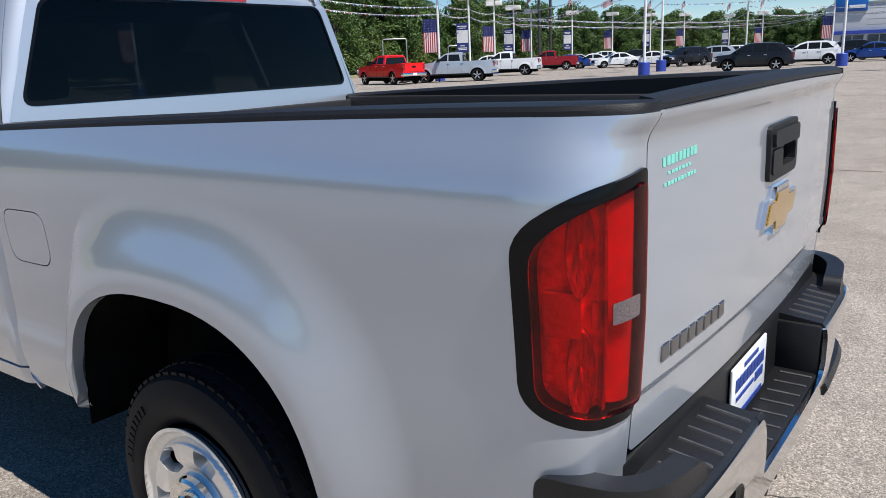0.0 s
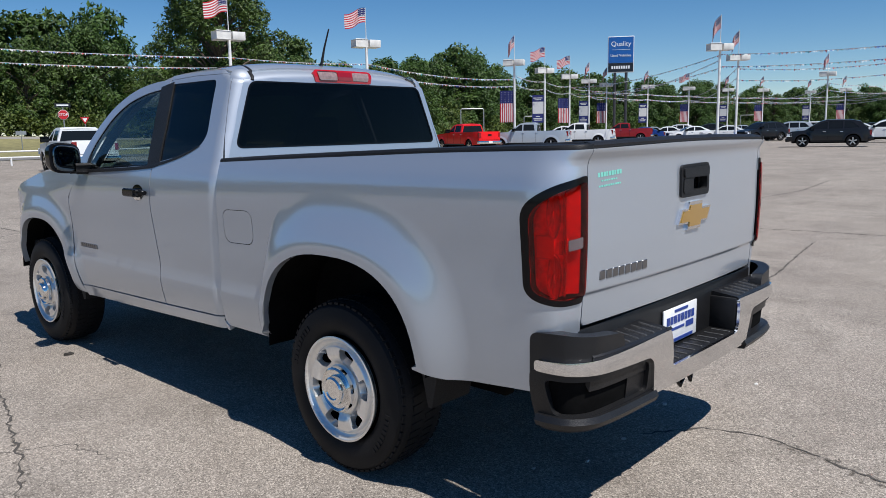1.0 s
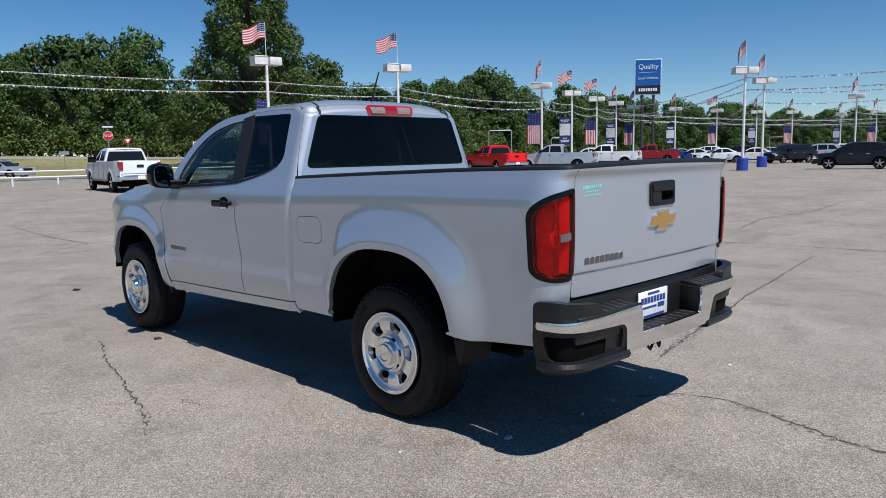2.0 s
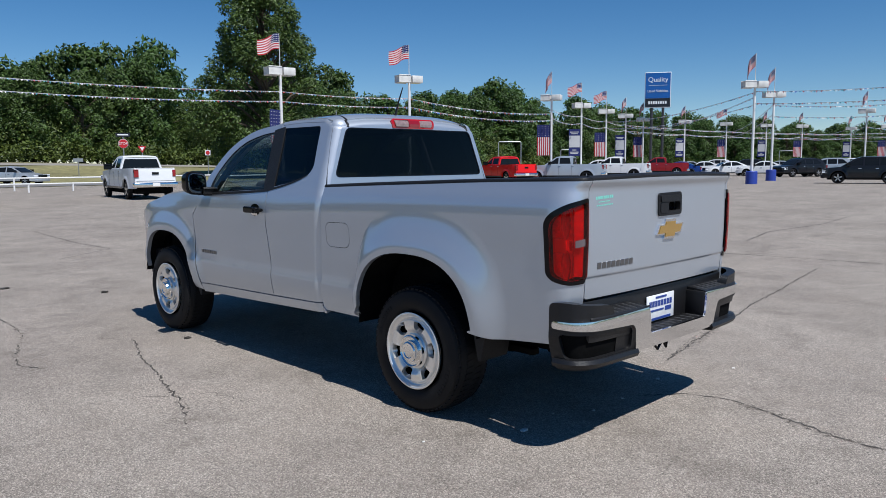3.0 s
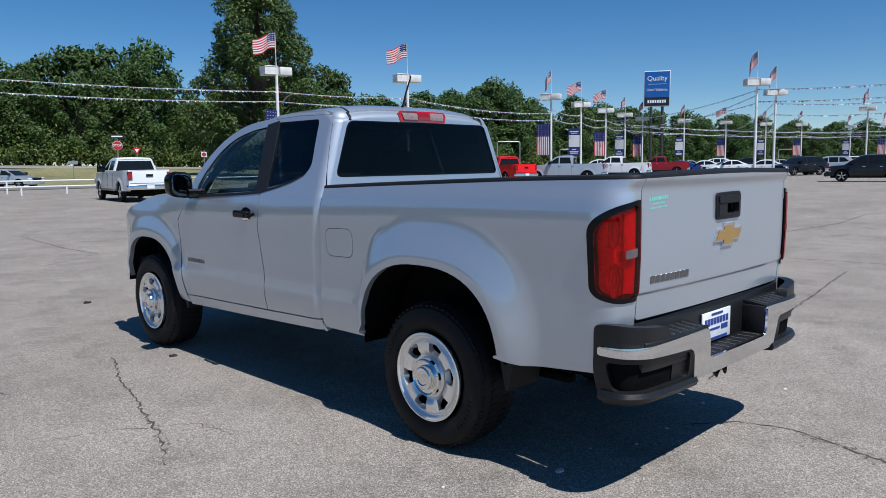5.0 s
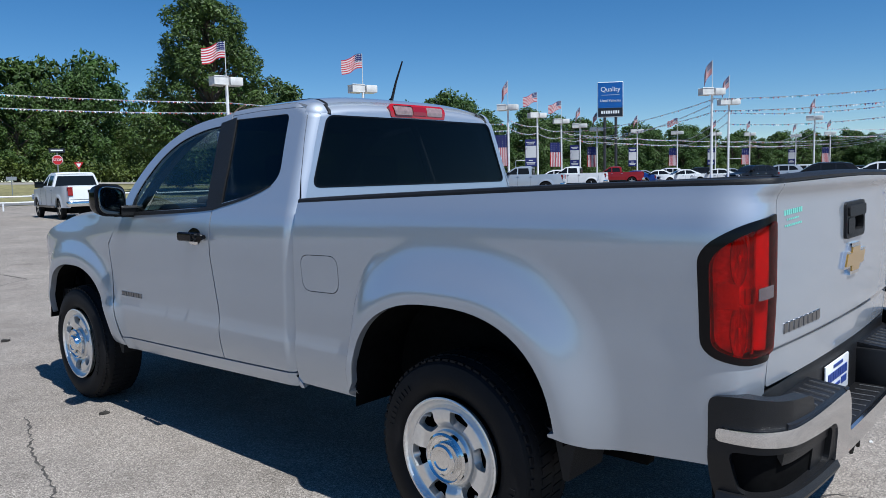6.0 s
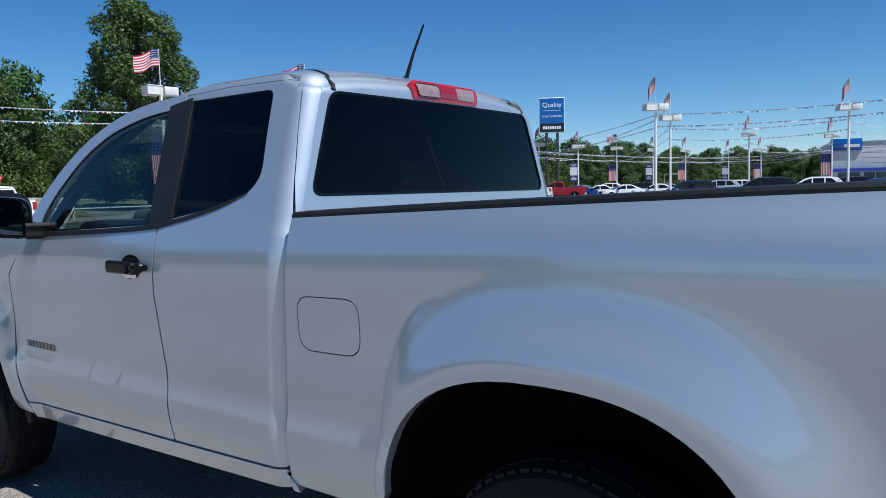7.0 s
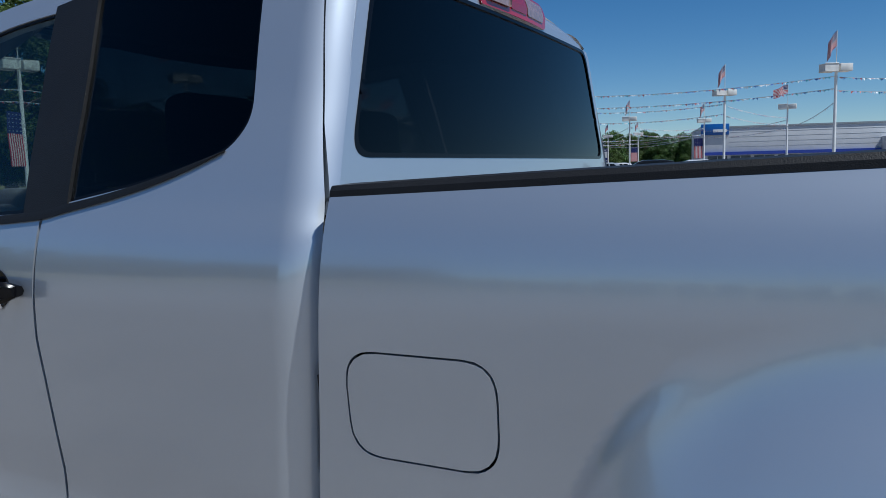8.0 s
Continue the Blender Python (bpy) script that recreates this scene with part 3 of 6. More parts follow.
# emblem: a plain cross-shaped badge
CROSS = [(-0.115, -0.026), (-0.092, 0.026), (-0.048, 0.026), (-0.040, 0.050), (0.052, 0.050), (0.048, 0.026), (0.118, 0.026), (0.096, -0.026), (0.046, -0.026), (0.040, -0.050), (-0.052, -0.050), (-0.048, -0.026)]
badge = sheet("badge", [(u * 1.26, 1.113 + v * 1.10) for u, v in CROSS], gate_out(0.010), CHROME, tailgate, rim=0.012, step=0.006, label="chrome-edged gold badge")
sheet("badge_face", [(u * 1.10, 1.113 + v * 0.84) for u, v in CROSS], gate_out(0.0135), GOLD, badge, rim=0.003, step=0.006)
bm = bmesh.new()
for k in range(8):
    x = -0.668 + k * 0.0392
    y = float(gate_surface(x, 0.966)[1])
    add_box(bm, x, y - 0.004, 0.950, x + 0.033, y + 0.002, 0.982, 0.0015, 1)
part("lettering", bm, LETTER_GREY, tailgate, "row of raised grey bars")
sticker = new("dealer_sticker")
sticker.parent = tailgate
sticker["label"] = "faded turquoise sticker of small bars"
for z0, z1, x0, x1, n in ((1.300, 1.315, -0.688, -0.545, 9), (1.285, 1.290, -0.668, -0.570, 7), (1.266, 1.272, -0.683, -0.548, 10)):
    for k in range(n):
        a = x0 + (x1 - x0) * k / n
        b = a + (x1 - x0) / n * (0.82 if k % 3 else 0.66)
        rise_by = 0.05 * (a - x0)
        sheet("sticker_bar", [(a, z0 + rise_by), (b, z0 + rise_by), (b, z1 + rise_by), (a, z1 + rise_by)], gate_out(0.0012), STICKER, sticker, rim=0.001, step=0.01)

# bed: floor, front wall, rails
bm = box(-0.57, -1.07, 0.78, 0.57, 0.90, 0.80)
for x0, x1 in ((-0.70, -0.57), (0.57, 0.70)):
    add_box(bm, x0, -1.07, 0.78, x1, -0.52, 0.80)
    add_box(bm, x0, 0.57, 0.78, x1, 0.90, 0.80)
    add_box(bm, x0, -0.52, 0.975, x1, 0.57, 0.995)
bed_box = part("bed_floor", bm, LINER, truck, "black bed liner")
part("bed_front_wall", box(-0.76, 0.875, 0.80, 0.76, 0.905, 1.325, 0.01), LINER, bed_box)
for s in (-1, 1):
    bm = box(s * 0.70 - 0.02, -1.07, 0.975, s * 0.70 + 0.02, 0.90, 1.34, 0.01)
    add_box(bm, s * 0.70 - 0.02, -1.07, 0.80, s * 0.70 + 0.02, -0.52, 0.975)
    add_box(bm, s * 0.70 - 0.02, 0.57, 0.80, s * 0.70 + 0.02, 0.90, 0.975)
    part("bed_inner_wall", bm, LINER, bed_box)
    top = curve_of([-1.165, -0.6, 0.0, 0.5, 0.918], [1.395, 1.385, 1.366, 1.348, 1.331])
    path = np.concatenate([np.linspace(-1.163, -0.93, 16), np.linspace(-0.90, 0.922, 34)])

    def rail_section(u):
        z = float(top(u))
        x, y, _ = (float(q) for q in side_surface(u, z - 0.01))
        x = -x
        return [(s * (x - 0.003), y, z - 0.002), (s * (x - 0.004), y, z + 0.008), (s * (x - 0.010), y, z + 0.016), (s * min(x - 0.03, 0.79), y + max(0, -0.95 - u) * 0.1, z + 0.019),
                (s * 0.71, max(y, -1.09), z + 0.017), (s * 0.695, max(y, -1.08), z + 0.008), (s * 0.695, max(y, -1.08), z - 0.05), (s * min(x - 0.02, 0.80), max(y, -1.09), z - 0.03)]
    part("bed_rail_cap", sweep(path, rail_section), BLACK_TRIM, truck, "black plastic cap on the bed rail")

# cab: back wall, roof, window
BACK_GLASS = fillet([(-0.742, 1.392), (-0.618, 1.738), (0.618, 1.738), (0.742, 1.392)], [0.05, 0.045, 0.045, 0.05])


def cab_back(x, z):
    x, z = np.broadcast_arrays(np.asarray(x, float), np.asarray(z, float))
    return x, 0.932 + (z - 1.36) * 0.085 + 0.02 * (x / 0.7) ** 2 + 0.060 * np.clip((z + 0.040 * np.abs(x / 0.655) ** 3.6 - 1.765) / 0.047, 0, 1.2) ** 2, z


def roof_z(x, y):
    crown = 1.856 - 0.045 * np.abs(x / 0.655) ** 3.6
    return crown - 0.085 * np.clip((y - 1.45) / 0.6, 0, 2) ** 2 - 0.034 * np.clip((1.19 - y) / 0.16, 0, 1.4) ** 2


def roof_surface(x, y):
    x, y = np.broadcast_arrays(np.asarray(x, float), np.asarray(y, float))
    return x, y, roof_z(x, y)


edge_z = [1.30, 1.345, 1.40, 1.50, 1.60, 1.65, 1.68, 1.71, 1.722, 1.733, 1.741, 1.748, 1.755, 1.763, 1.771, 1.778, 1.785]
left_edge = [(-float(flank(cab_rear(z), z)) - 0.004, z) for z in edge_z]
CAB_BACK = left_edge[:-1] + [(q, 1.811 - 0.040 * abs(q / 0.655) ** 3.6) for q in np.linspace(-0.63, 0.63, 19)] + [(-u, v) for u, v in left_edge[:-1][::-1]]
cab = sheet("cab_back", CAB_BACK, cab_back, SILVER, truck, holes=[BACK_GLASS], rim=0.02)
back_pane = sheet("rear_window", BACK_GLASS, lambda x, z: (cab_back(x, z)[0], cab_back(x, z)[1] + 0.003, z), GLASS_DARK, cab, rim=0.004, back=0.004, step=0.03, label="dark tinted rear window")
back_pane.visible_shadow = False
inner = [(u * 0.985, 1.565 + (v - 1.565) * 0.95) for u, v in BACK_GLASS]
sheet("window_seal", BACK_GLASS, lambda x, z: (x, cab_back(x, z)[1] - 0.001, z), GLOSS_BLACK, cab, holes=[inner], rim=0.004, step=0.008)
ROOF = fillet([(-0.668, 1.034), (-0.668, 1.70), (-0.625, 2.02), (0, 2.11), (0.625, 2.02), (0.668, 1.70), (0.668, 1.034), (0, 1.020)], [0.05, 0.3, 0.1, 0.3, 0.1, 0.3, 0.05, 0.3])
roof = sheet("roof", ROOF, roof_surface, SILVER, truck, rim=0.035, step=0.02)
for s in (-1, 1):
    strip = [(s * x, float(cab_back(x, z)[1]) + 0.006, z) for x, z in ((0.600, 1.738), (0.591, 1.758), (0.581, 1.780))]
    strip += [(s * x, y, float(roof_z(x, y)) - 0.007) for x, y in ((0.572, 1.040), (0.566, 1.07), (0.558, 1.11), (0.545, 1.20), (0.535, 1.35), (0.53, 1.6), (0.53, 1.95))]
    part("roof_moulding", tube(strip, 0.011, 10), BLACK_TRIM, roof, "black roof moulding")
for s in (-1, 1):
    def corner_at(az, el, p=2.05):
        c, d, e, g = (max(q, 0.0) ** (2 / p) for q in (math.cos(az), math.sin(az), math.cos(el), math.sin(el)))
        return s * (0.610 + 0.089 * c * e), 1.075 - 0.0895 * d * e, 1.735 + 0.0715 * g
    bm = bmesh.new()
    grid = [[bm.verts.new(corner_at(radians(18 + 72 * i / 12), radians(86 * k / 12))) for k in range(13)] for i in range(13)]
    for i in range(12):
        for k in range(12):
            bm.faces.new((grid[i][k], grid[i + 1][k], grid[i + 1][k + 1], grid[i][k + 1]))
    part("roof_corner", bm, SILVER, roof, smooth=80)
CARGO_CLEAR = material("cargo_lens", (0.30, 0.21, 0.20), 0.12, coat=0.8, bump=0.5, bump_scale=120, grain=0.2, grain_scale=60)
RED_DEEP = material("deep_red_lens", (0.28, 0.006, 0.008), 0.1, coat=1.0)
LAMP_TOP = fillet([(-0.205, 1.742), (-0.216, 1.795), (-0.20, 1.813), (0.20, 1.813), (0.216, 1.795), (0.205, 1.742)], 0.012)


def brake_face(d):
    def f(x, z):
        x, z = np.broadcast_arrays(np.asarray(x, float), np.asarray(z, float))
        return x, 0.962 - d + 0.03 * (x / 0.4) ** 2 + 0.35 * np.clip(z - 1.775, 0, 1) + 12 * np.clip(z - 1.80, 0, 1) ** 2, z
    return f


third = sheet("high_brake_lamp", LAMP_TOP, brake_face(0.008), RED_PLASTIC, cab, rim=0.07, step=0.006, label="red and clear high brake lamp")
for s in (-1, 1):
    sheet("cargo_lens", fillet([(s * 0.056, 1.756), (s * 0.058, 1.803), (s * 0.192, 1.803), (s * 0.180, 1.756)], 0.010), brake_face(0.0105), CARGO_CLEAR, third, rim=0.004, step=0.006, label="clear cargo lamp lens", flip=s < 0)
sheet("brake_lens", fillet([(-0.050, 1.756), (-0.050, 1.803), (0.050, 1.803), (0.050, 1.756)], 0.006), brake_face(0.0105), RED_DEEP, third, rim=0.004, step=0.006)
part("antenna_base", spun([(0.0, 0.0), (0.0, 0.022), (0.012, 0.02), (0.022, 0.012), (0.03, 0.006)], 16), BLACK_TRIM, roof).matrix_basis = pose(0.005, 1.175, 1.838, 0, -90, 0)
part("antenna", tube([(0.005, 1.172, 1.85), (-0.012, 1.115, 1.95), (-0.030, 1.045, 2.05)], [0.009, 0.006, 0.004], 8), BLACK_TRIM, roof, "black whip antenna")
# windscreen, hood, nose
wind = lambda x, v: (x, 2.10 + 0.62 * v + 0.05 * np.sin(np.pi * v) - 0.16 * (x / 0.7) ** 2, 1.765 - 0.490 * v + 0.05 * np.sin(np.pi * v) - 0.03 * (x / 0.7) ** 2)
sheet("windscreen", [(-0.60, 0.0), (0.60, 0.0), (0.76, 1.0), (-0.76, 1.0)], wind, GLASS_CLEAR, truck, rim=0.004, back=0.004, step=0.04, label="clear windscreen").visible_shadow = False
for s in (-1, 1):
    part("windscreen_pillar", sweep(np.linspace(0, 1, 12), lambda v: [
        (s * (0.585 + 0.17 * v) + s * a, 1.975 + 0.64 * v + b, 1.770 - 0.50 * v + 0.06 * math.sin(math.pi * v) + c) for a, b, c in ((-0.02, 0.05, 0), (0.05, -0.02, 0.0), (0.065, -0.06, -0.03), (0.0, -0.02, -0.03))]), BLACK_TRIM, truck)
hood_s = lambda x, y: (x, y, 1.268 - 0.03 * (x / 0.8) ** 2 + 0.02 - 0.17 * np.clip((y - 3.0) / 0.95, 0, 2) ** 2)
sheet("hood", fillet([(-0.83, 2.62), (-0.83, 3.3), (-0.70, 3.95), (0, 4.05), (0.70, 3.95), (0.83, 3.3), (0.83, 2.62)], [0.02, 0.4, 0.15, 0.4, 0.15, 0.4, 0.02]), hood_s, SILVER, truck, rim=0.04, step=0.03)
part("front_bumper", sweep(np.linspace(-0.80, 0.80, 17), lambda x: [
    (x, 4.20 - 0.42 * abs(x / 0.85) ** 3, z) if k else (x, 3.6, z) for k, z in ((1, 0.46), (1, 0.62), (1, 0.70), (0, 0.70), (0, 0.46))]), BUMPER_PLASTIC, truck)
part("grille", sweep(np.linspace(-0.74, 0.74, 15), lambda x: [
    (x, 4.14 - 0.34 * abs(x / 0.85) ** 3, 0.70), (x, 4.04 - 0.34 * abs(x / 0.85) ** 3, 1.04), (x, 3.6, 1.04), (x, 3.6, 0.70)]), GLOSS_BLACK, truck)
for s in (-1, 1):
    part("headlamp", sweep(np.linspace(0, 1, 7), lambda t: [
        (s * (0.60 + 0.20 * t), 4.00 - 0.16 * t ** 2 - 0.12 * t, z) if k else (s * (0.58 + 0.17 * t), 3.7, z) for k, z in ((1, 0.86), (1, 1.04), (0, 1.04), (0, 0.86))]), CLEAR_LENS, truck)

# bumper
# A paler plastic than the pads, for their ribs.
RIB_PLASTIC = material("rib_plastic", (0.055, 0.055, 0.057), 0.45, grain=0.2, grain_scale=120, stain=0.2, stain_scale=20)
ps = np.array([(-0.890, -0.985), (-0.892, -1.04), (-0.880, -1.11), (-0.840, -1.165), (-0.770, -1.198), (-0.62, -1.214), (-0.45, -1.221), (-0.25, -1.226), (0, -1.228)])
ps = np.concatenate([ps, (ps * (-1, 1))[::-1][1:]])
arc = np.concatenate([[0], np.cumsum(np.linalg.norm(np.diff(ps, axis=0), axis=1))])
arc -= arc[-1] / 2
plan_x, plan_y = curve_of(arc, ps[:, 0]), curve_of(arc, ps[:, 1])
END = float(arc[-1])


def bumper_at(depth, lip=0.0):
    def f(s, z):
        s, z = np.broadcast_arrays(np.asarray(s, float), np.asarray(z, float))
        x, y = plan_x(s), plan_y(s)
        tx, ty = plan_x(s + 0.01) - plan_x(s - 0.01), plan_y(s + 0.01) - plan_y(s - 0.01)
        n = np.sqrt(tx ** 2 + ty ** 2) + 1e-9
        d = depth - 0.10 * np.clip(0.62 - z, 0, 1) - lip * np.clip((z - 0.672) / 0.045, 0, 1.3) ** 2
        return x + ty / n * d, y - tx / n * d, z
    return f


bumper = part("rear_bumper", box(-0.80, -1.09, 0.50, 0.80, -1.0, 0.70, 0.02), DARK_CAVITY, truck, "chrome and black plastic rear step bumper")
FACE = fillet([(-END + 0.03, 0.668), (-END + 0.03, 0.704), (-0.322, 0.722), (-0.308, 0.578), (0.308, 0.578), (0.322, 0.722), (END - 0.03, 0.704), (END - 0.03, 0.668),
               (0.462, 0.652), (0.435, 0.500), (-0.435, 0.500), (-0.462, 0.652)], [0.012, 0.012, 0.015, 0.02, 0.02, 0.015, 0.012, 0.012, 0.04, 0.02, 0.02, 0.04])
sheet("chrome_bar", FACE, bumper_at(0.006, 0.005), CHROME, bumper, rim=0.012, step=0.01, label="chrome bumper face")
for s in (-1, 1):
    def at(depth):
        g = bumper_at(depth)
        return lambda q, z: g(s * q, z)
    corner = fillet([(0.420, 0.470), (0.420, 0.66), (END - 0.002, 0.665), (END + 0.0, 0.56), (END - 0.03, 0.46)], [0.02, 0.03, 0.02, 0.1, 0.03])
    pocket = fillet([(0.470, 0.520), (0.470, 0.638), (END - 0.06, 0.640), (END - 0.09, 0.515)], 0.03)
    end = sheet("corner_shell", corner, at(-0.006), BUMPER_PLASTIC, bumper, holes=[pocket], rim=0.03, flip=s < 0, step=0.012, label="black corner with a step pocket")
    sheet("step_pocket", fillet([(0.430, 0.465), (0.430, 0.665), (END + 0.0, 0.665), (END + 0.0, 0.465)], 0.005), at(-0.030), DARK_CAVITY, end, rim=0, flip=s < 0, step=0.03)
    sheet("pocket_panel", fillet([(0.460, 0.505), (0.460, 0.65), (0.585, 0.65), (0.585, 0.505)], 0.01), at(-0.024), BUMPER_PLASTIC, end, rim=0.005, flip=s < 0, step=0.02)
    sheet("upper_corner", fillet([(0.62, 0.700), (0.64, 0.775), (END - 0.10, 0.800), (END + 0.0, 0.790), (END + 0.0, 0.62), (END - 0.02, 0.66), (END - 0.04, 0.705)], [0.01, 0.03, 0.1, 0.03, 0.02, 0.02, 0.01]), at(-0.010), BUMPER_PLASTIC, bumper, rim=0.05, flip=s < 0, step=0.012)
    lip = part("lower_lip", sweep(np.linspace(0.418, END - 0.03, 28), lambda q: [
        tuple(float(c) for c in at(d)(q, z)) for d, z in ((0.010, 0.475), (0.018, 0.495), (0.006, 0.515), (-0.09, 0.520), (-0.09, 0.465))]), BUMPER_PLASTIC, bumper, "black lower lip")
    # tread
    def top_at(x):
        q = float(np.interp(x, plan_x(arc), arc))
        return float(plan_y(q))
    xs = np.linspace(0.325, 0.80, 15)
    pad = part("step_pad", sweep(xs, lambda x: [(s * x, -1.09, 0.715), (s * x, -1.09, 0.742), (s * x, top_at(-x) + 0.012, 0.728), (s * x, top_at(-x) + 0.004, 0.720), (s * x, top_at(-x) + 0.02, 0.60)]),
               BUMPER_PLASTIC, bumper, "black step pad with raised ribs")
    for k in range(6):
        x = 0.365 + 0.055 * k
        front = top_at(-x) + 0.014
        part("rib", sweep((front, front + 0.004, -1.116, -1.112), lambda y: [
            (s * a, y, 0.728 + 0.014 * (y - front) / (-1.09 - front) + (0.0045 if b and front + 0.002 < y < -1.114 else -0.002)) for a, b in ((x, 0), (x + 0.002, 1), (x + 0.007, 1), (x + 0.009, 0))]), RIB_PLASTIC, pad)
    part("recess_wall", box(s * 0.314, -1.214, 0.55, s * 0.336, -1.08, 0.722, 0.008), BUMPER_PLASTIC, bumper)
floor_pad = part("recess_floor", box(-0.322, -1.214, 0.555, 0.322, -1.08, 0.580, 0.008), BUMPER_PLASTIC, bumper)
for k in range(9):
    part("rib", box(-0.284 + 0.07 * k, -1.205, 0.578, -0.277 + 0.07 * k, -1.12, 0.584, 0.002, 1), RIB_PLASTIC, floor_pad)
part("recess_back", box(-0.76, -1.098, 0.57, 0.76, -1.07, 0.785, 0.006), BUMPER_PLASTIC, bumper)
plate = part("license_plate", box(-0.152, -1.110, 0.590, 0.152, -1.102, 0.738, 0.004), PLATE_WHITE, truck, "white dealer plate with blue bars")
marks = [(-0.128 + k * 0.032, 0.672, -0.104 + k * 0.032, 0.704) for k in range(8)]
marks += [(-0.12, 0.645, 0.03, 0.655), (0.045, 0.638, 0.115, 0.662), (-0.10, 0.595, 0.11, 0.608), (-0.06, 0.717, 0.06, 0.728)]
for x0, z0, x1, z1 in marks:
    part("plate_bar", box(x0, -1.1125, z0, x1, -1.1095, z1), PLATE_BLUE, plate, smooth=0)

# wheels
disc_curve = curve_of([0, 0.05, 0.085, 0.105, 0.15, 0.185, 0.20, 0.214, 0.222, 0.234], [-0.010, -0.010, -0.008, 0.012, -0.008, -0.006, 0.012, 0.004, -0.014, -0.010])
wheel = new("wheel")
wheel.parent = truck
tyre = part("tyre", spun([(0.235, 0.236), (0.262, 0.26), (0.270, 0.31), (0.262, 0.352), (0.235, 0.372), (0.19, 0.378), (0.135, 0.380), (0.08, 0.378), (0.035, 0.372), (0.008, 0.352), (-0.004, 0.318), (-0.006, 0.29), (-0.002, 0.262), (0.012, 0.240), (0.02, 0.232)], 72), RUBBER, wheel, "black all-season tyre")
bm = bmesh.new()
for k in range(60):
    for row, (a, b) in enumerate(((0.018, 0.055), (0.068, 0.125), (0.140, 0.195), (0.210, 0.248))):
        t = 2 * math.pi * (k + 0.5 * (row % 2)) / 60
        lift = 0.362 if row in (0, 3) else 0.372
        add_box(bm, a, -0.013, lift, b, 0.013, lift + 0.009, m=pose(0, 0, 0, math.degrees(t), 0, 0) @ pose(0, 0, 0, 0, 0, 8 if row in (1, 2) else 0))
part("tread", bm, RUBBER, tyre, smooth=0)
bar = None
for start in (80, 262):
    for k in range(9):
        m = pose(0, 0, 0, start + k * 4.6, 0, 0)
        if bar is None:
            bar = part("sidewall_bar", box(-0.0085, -0.008, 0.292, -0.004, 0.008, 0.316), RUBBER, tyre, smooth=0)
            bar.matrix_basis = m
        else:
            shared("sidewall_bar", bar, tyre, m)
slots = []
for k in range(6):
    a = math.pi / 6 + k * math.pi / 3
    slots.append(fillet([(r * math.cos(a + d), r * math.sin(a + d)) for r, d in ((0.120, -0.22), (0.181, -0.27), (0.188, 0.0), (0.181, 0.27), (0.120, 0.22))], 0.010, 3))
ring = [(0.231 * math.cos(t), 0.231 * math.sin(t)) for t in np.linspace(0, 2 * math.pi, 96, endpoint=False)]
rim = sheet("rim", ring, lambda y, z: (disc_curve(np.hypot(y, z)), y, z), WHEEL_STEEL, wheel, holes=slots, rim=0.03, flip=True, step=0.006, label="bright chromed steel rim with six slots")
part("rim_barrel", spun([(0.0, 0.228), (0.03, 0.205), (0.20, 0.20), (0.20, 0.05)], 48), DARK_CAVITY, rim)
part("hub_cap", spun([(-0.006, 0.100), (-0.022, 0.098), (-0.028, 0.090), (-0.020, 0.082), (-0.018, 0.066), (-0.040, 0.060), (-0.046, 0.052), (-0.046, 0.040), (-0.041, 0.034), (-0.041, 0.0)], 40), CHROME, rim, "chrome hub cap")
wheel.matrix_basis = pose(-0.902, 0, 0.377, 20, 0, 0)
for x, y, turn, spin in ((-0.902, 3.285, 0, 5), (0.902, 0, 180, 40), (0.902, 3.285, 180, 70)):
    copy_thing(wheel, pose(x, y, 0.377, 0, 0, turn) @ pose(0, 0, 0, spin, 0, 0))

# running gear
part("axle", tube([(-0.75, 0, 0.377), (0.75, 0, 0.377)], 0.045, 12), DARK_CAVITY, body)
part("differential", box(-0.16, -0.16, 0.24, 0.16, 0.16, 0.50, 0.06, 3), DARK_CAVITY, body)
for s in (-1, 1):
    part("leaf_spring", box(s * 0.55 - 0.03, -0.65, 0.40, s * 0.55 + 0.03, 0.65, 0.44, 0.01), DARK_CAVITY, body)
    part("rear_mud_guard", sweep([0.845, 0.62], lambda x: [(s * x, -0.428, 0.575), (s * x, -0.452, 0.47), (s * x, -0.470, 0.39), (s * x, -0.490, 0.39), (s * x, -0.525, 0.552)]), BLACK_TRIM, body)
    part("front_mud_guard", sweep([0.838, 0.60], lambda x: [(s * x, 2.86, 0.475), (s * x, 2.80, 0.37), (s * x, 2.775, 0.37), (s * x, 2.765, 0.425), (s * x, 2.80, 0.475)]), BLACK_TRIM, body)
    part("arch_flap", sweep([0.86, 0.60], lambda x: [(s * x, -0.415, 0.57), (s * x, -0.455, 0.535), (s * x, -0.56, 0.535), (s * x, -0.56, 0.56)]), BLACK_TRIM, body)
part("hitch_hook", tube([(-0.225, -1.18, 0.54), (-0.225, -1.20, 0.500), (-0.195, -1.205, 0.468), (-0.160, -1.205, 0.500), (-0.150, -1.20, 0.535), (-0.130, -1.205, 0.500), (-0.105, -1.205, 0.466), (-0.085, -1.20, 0.500), (-0.085, -1.18, 0.54)], 0.008, 8), GLOSS_BLACK, bumper, "black tow hook")
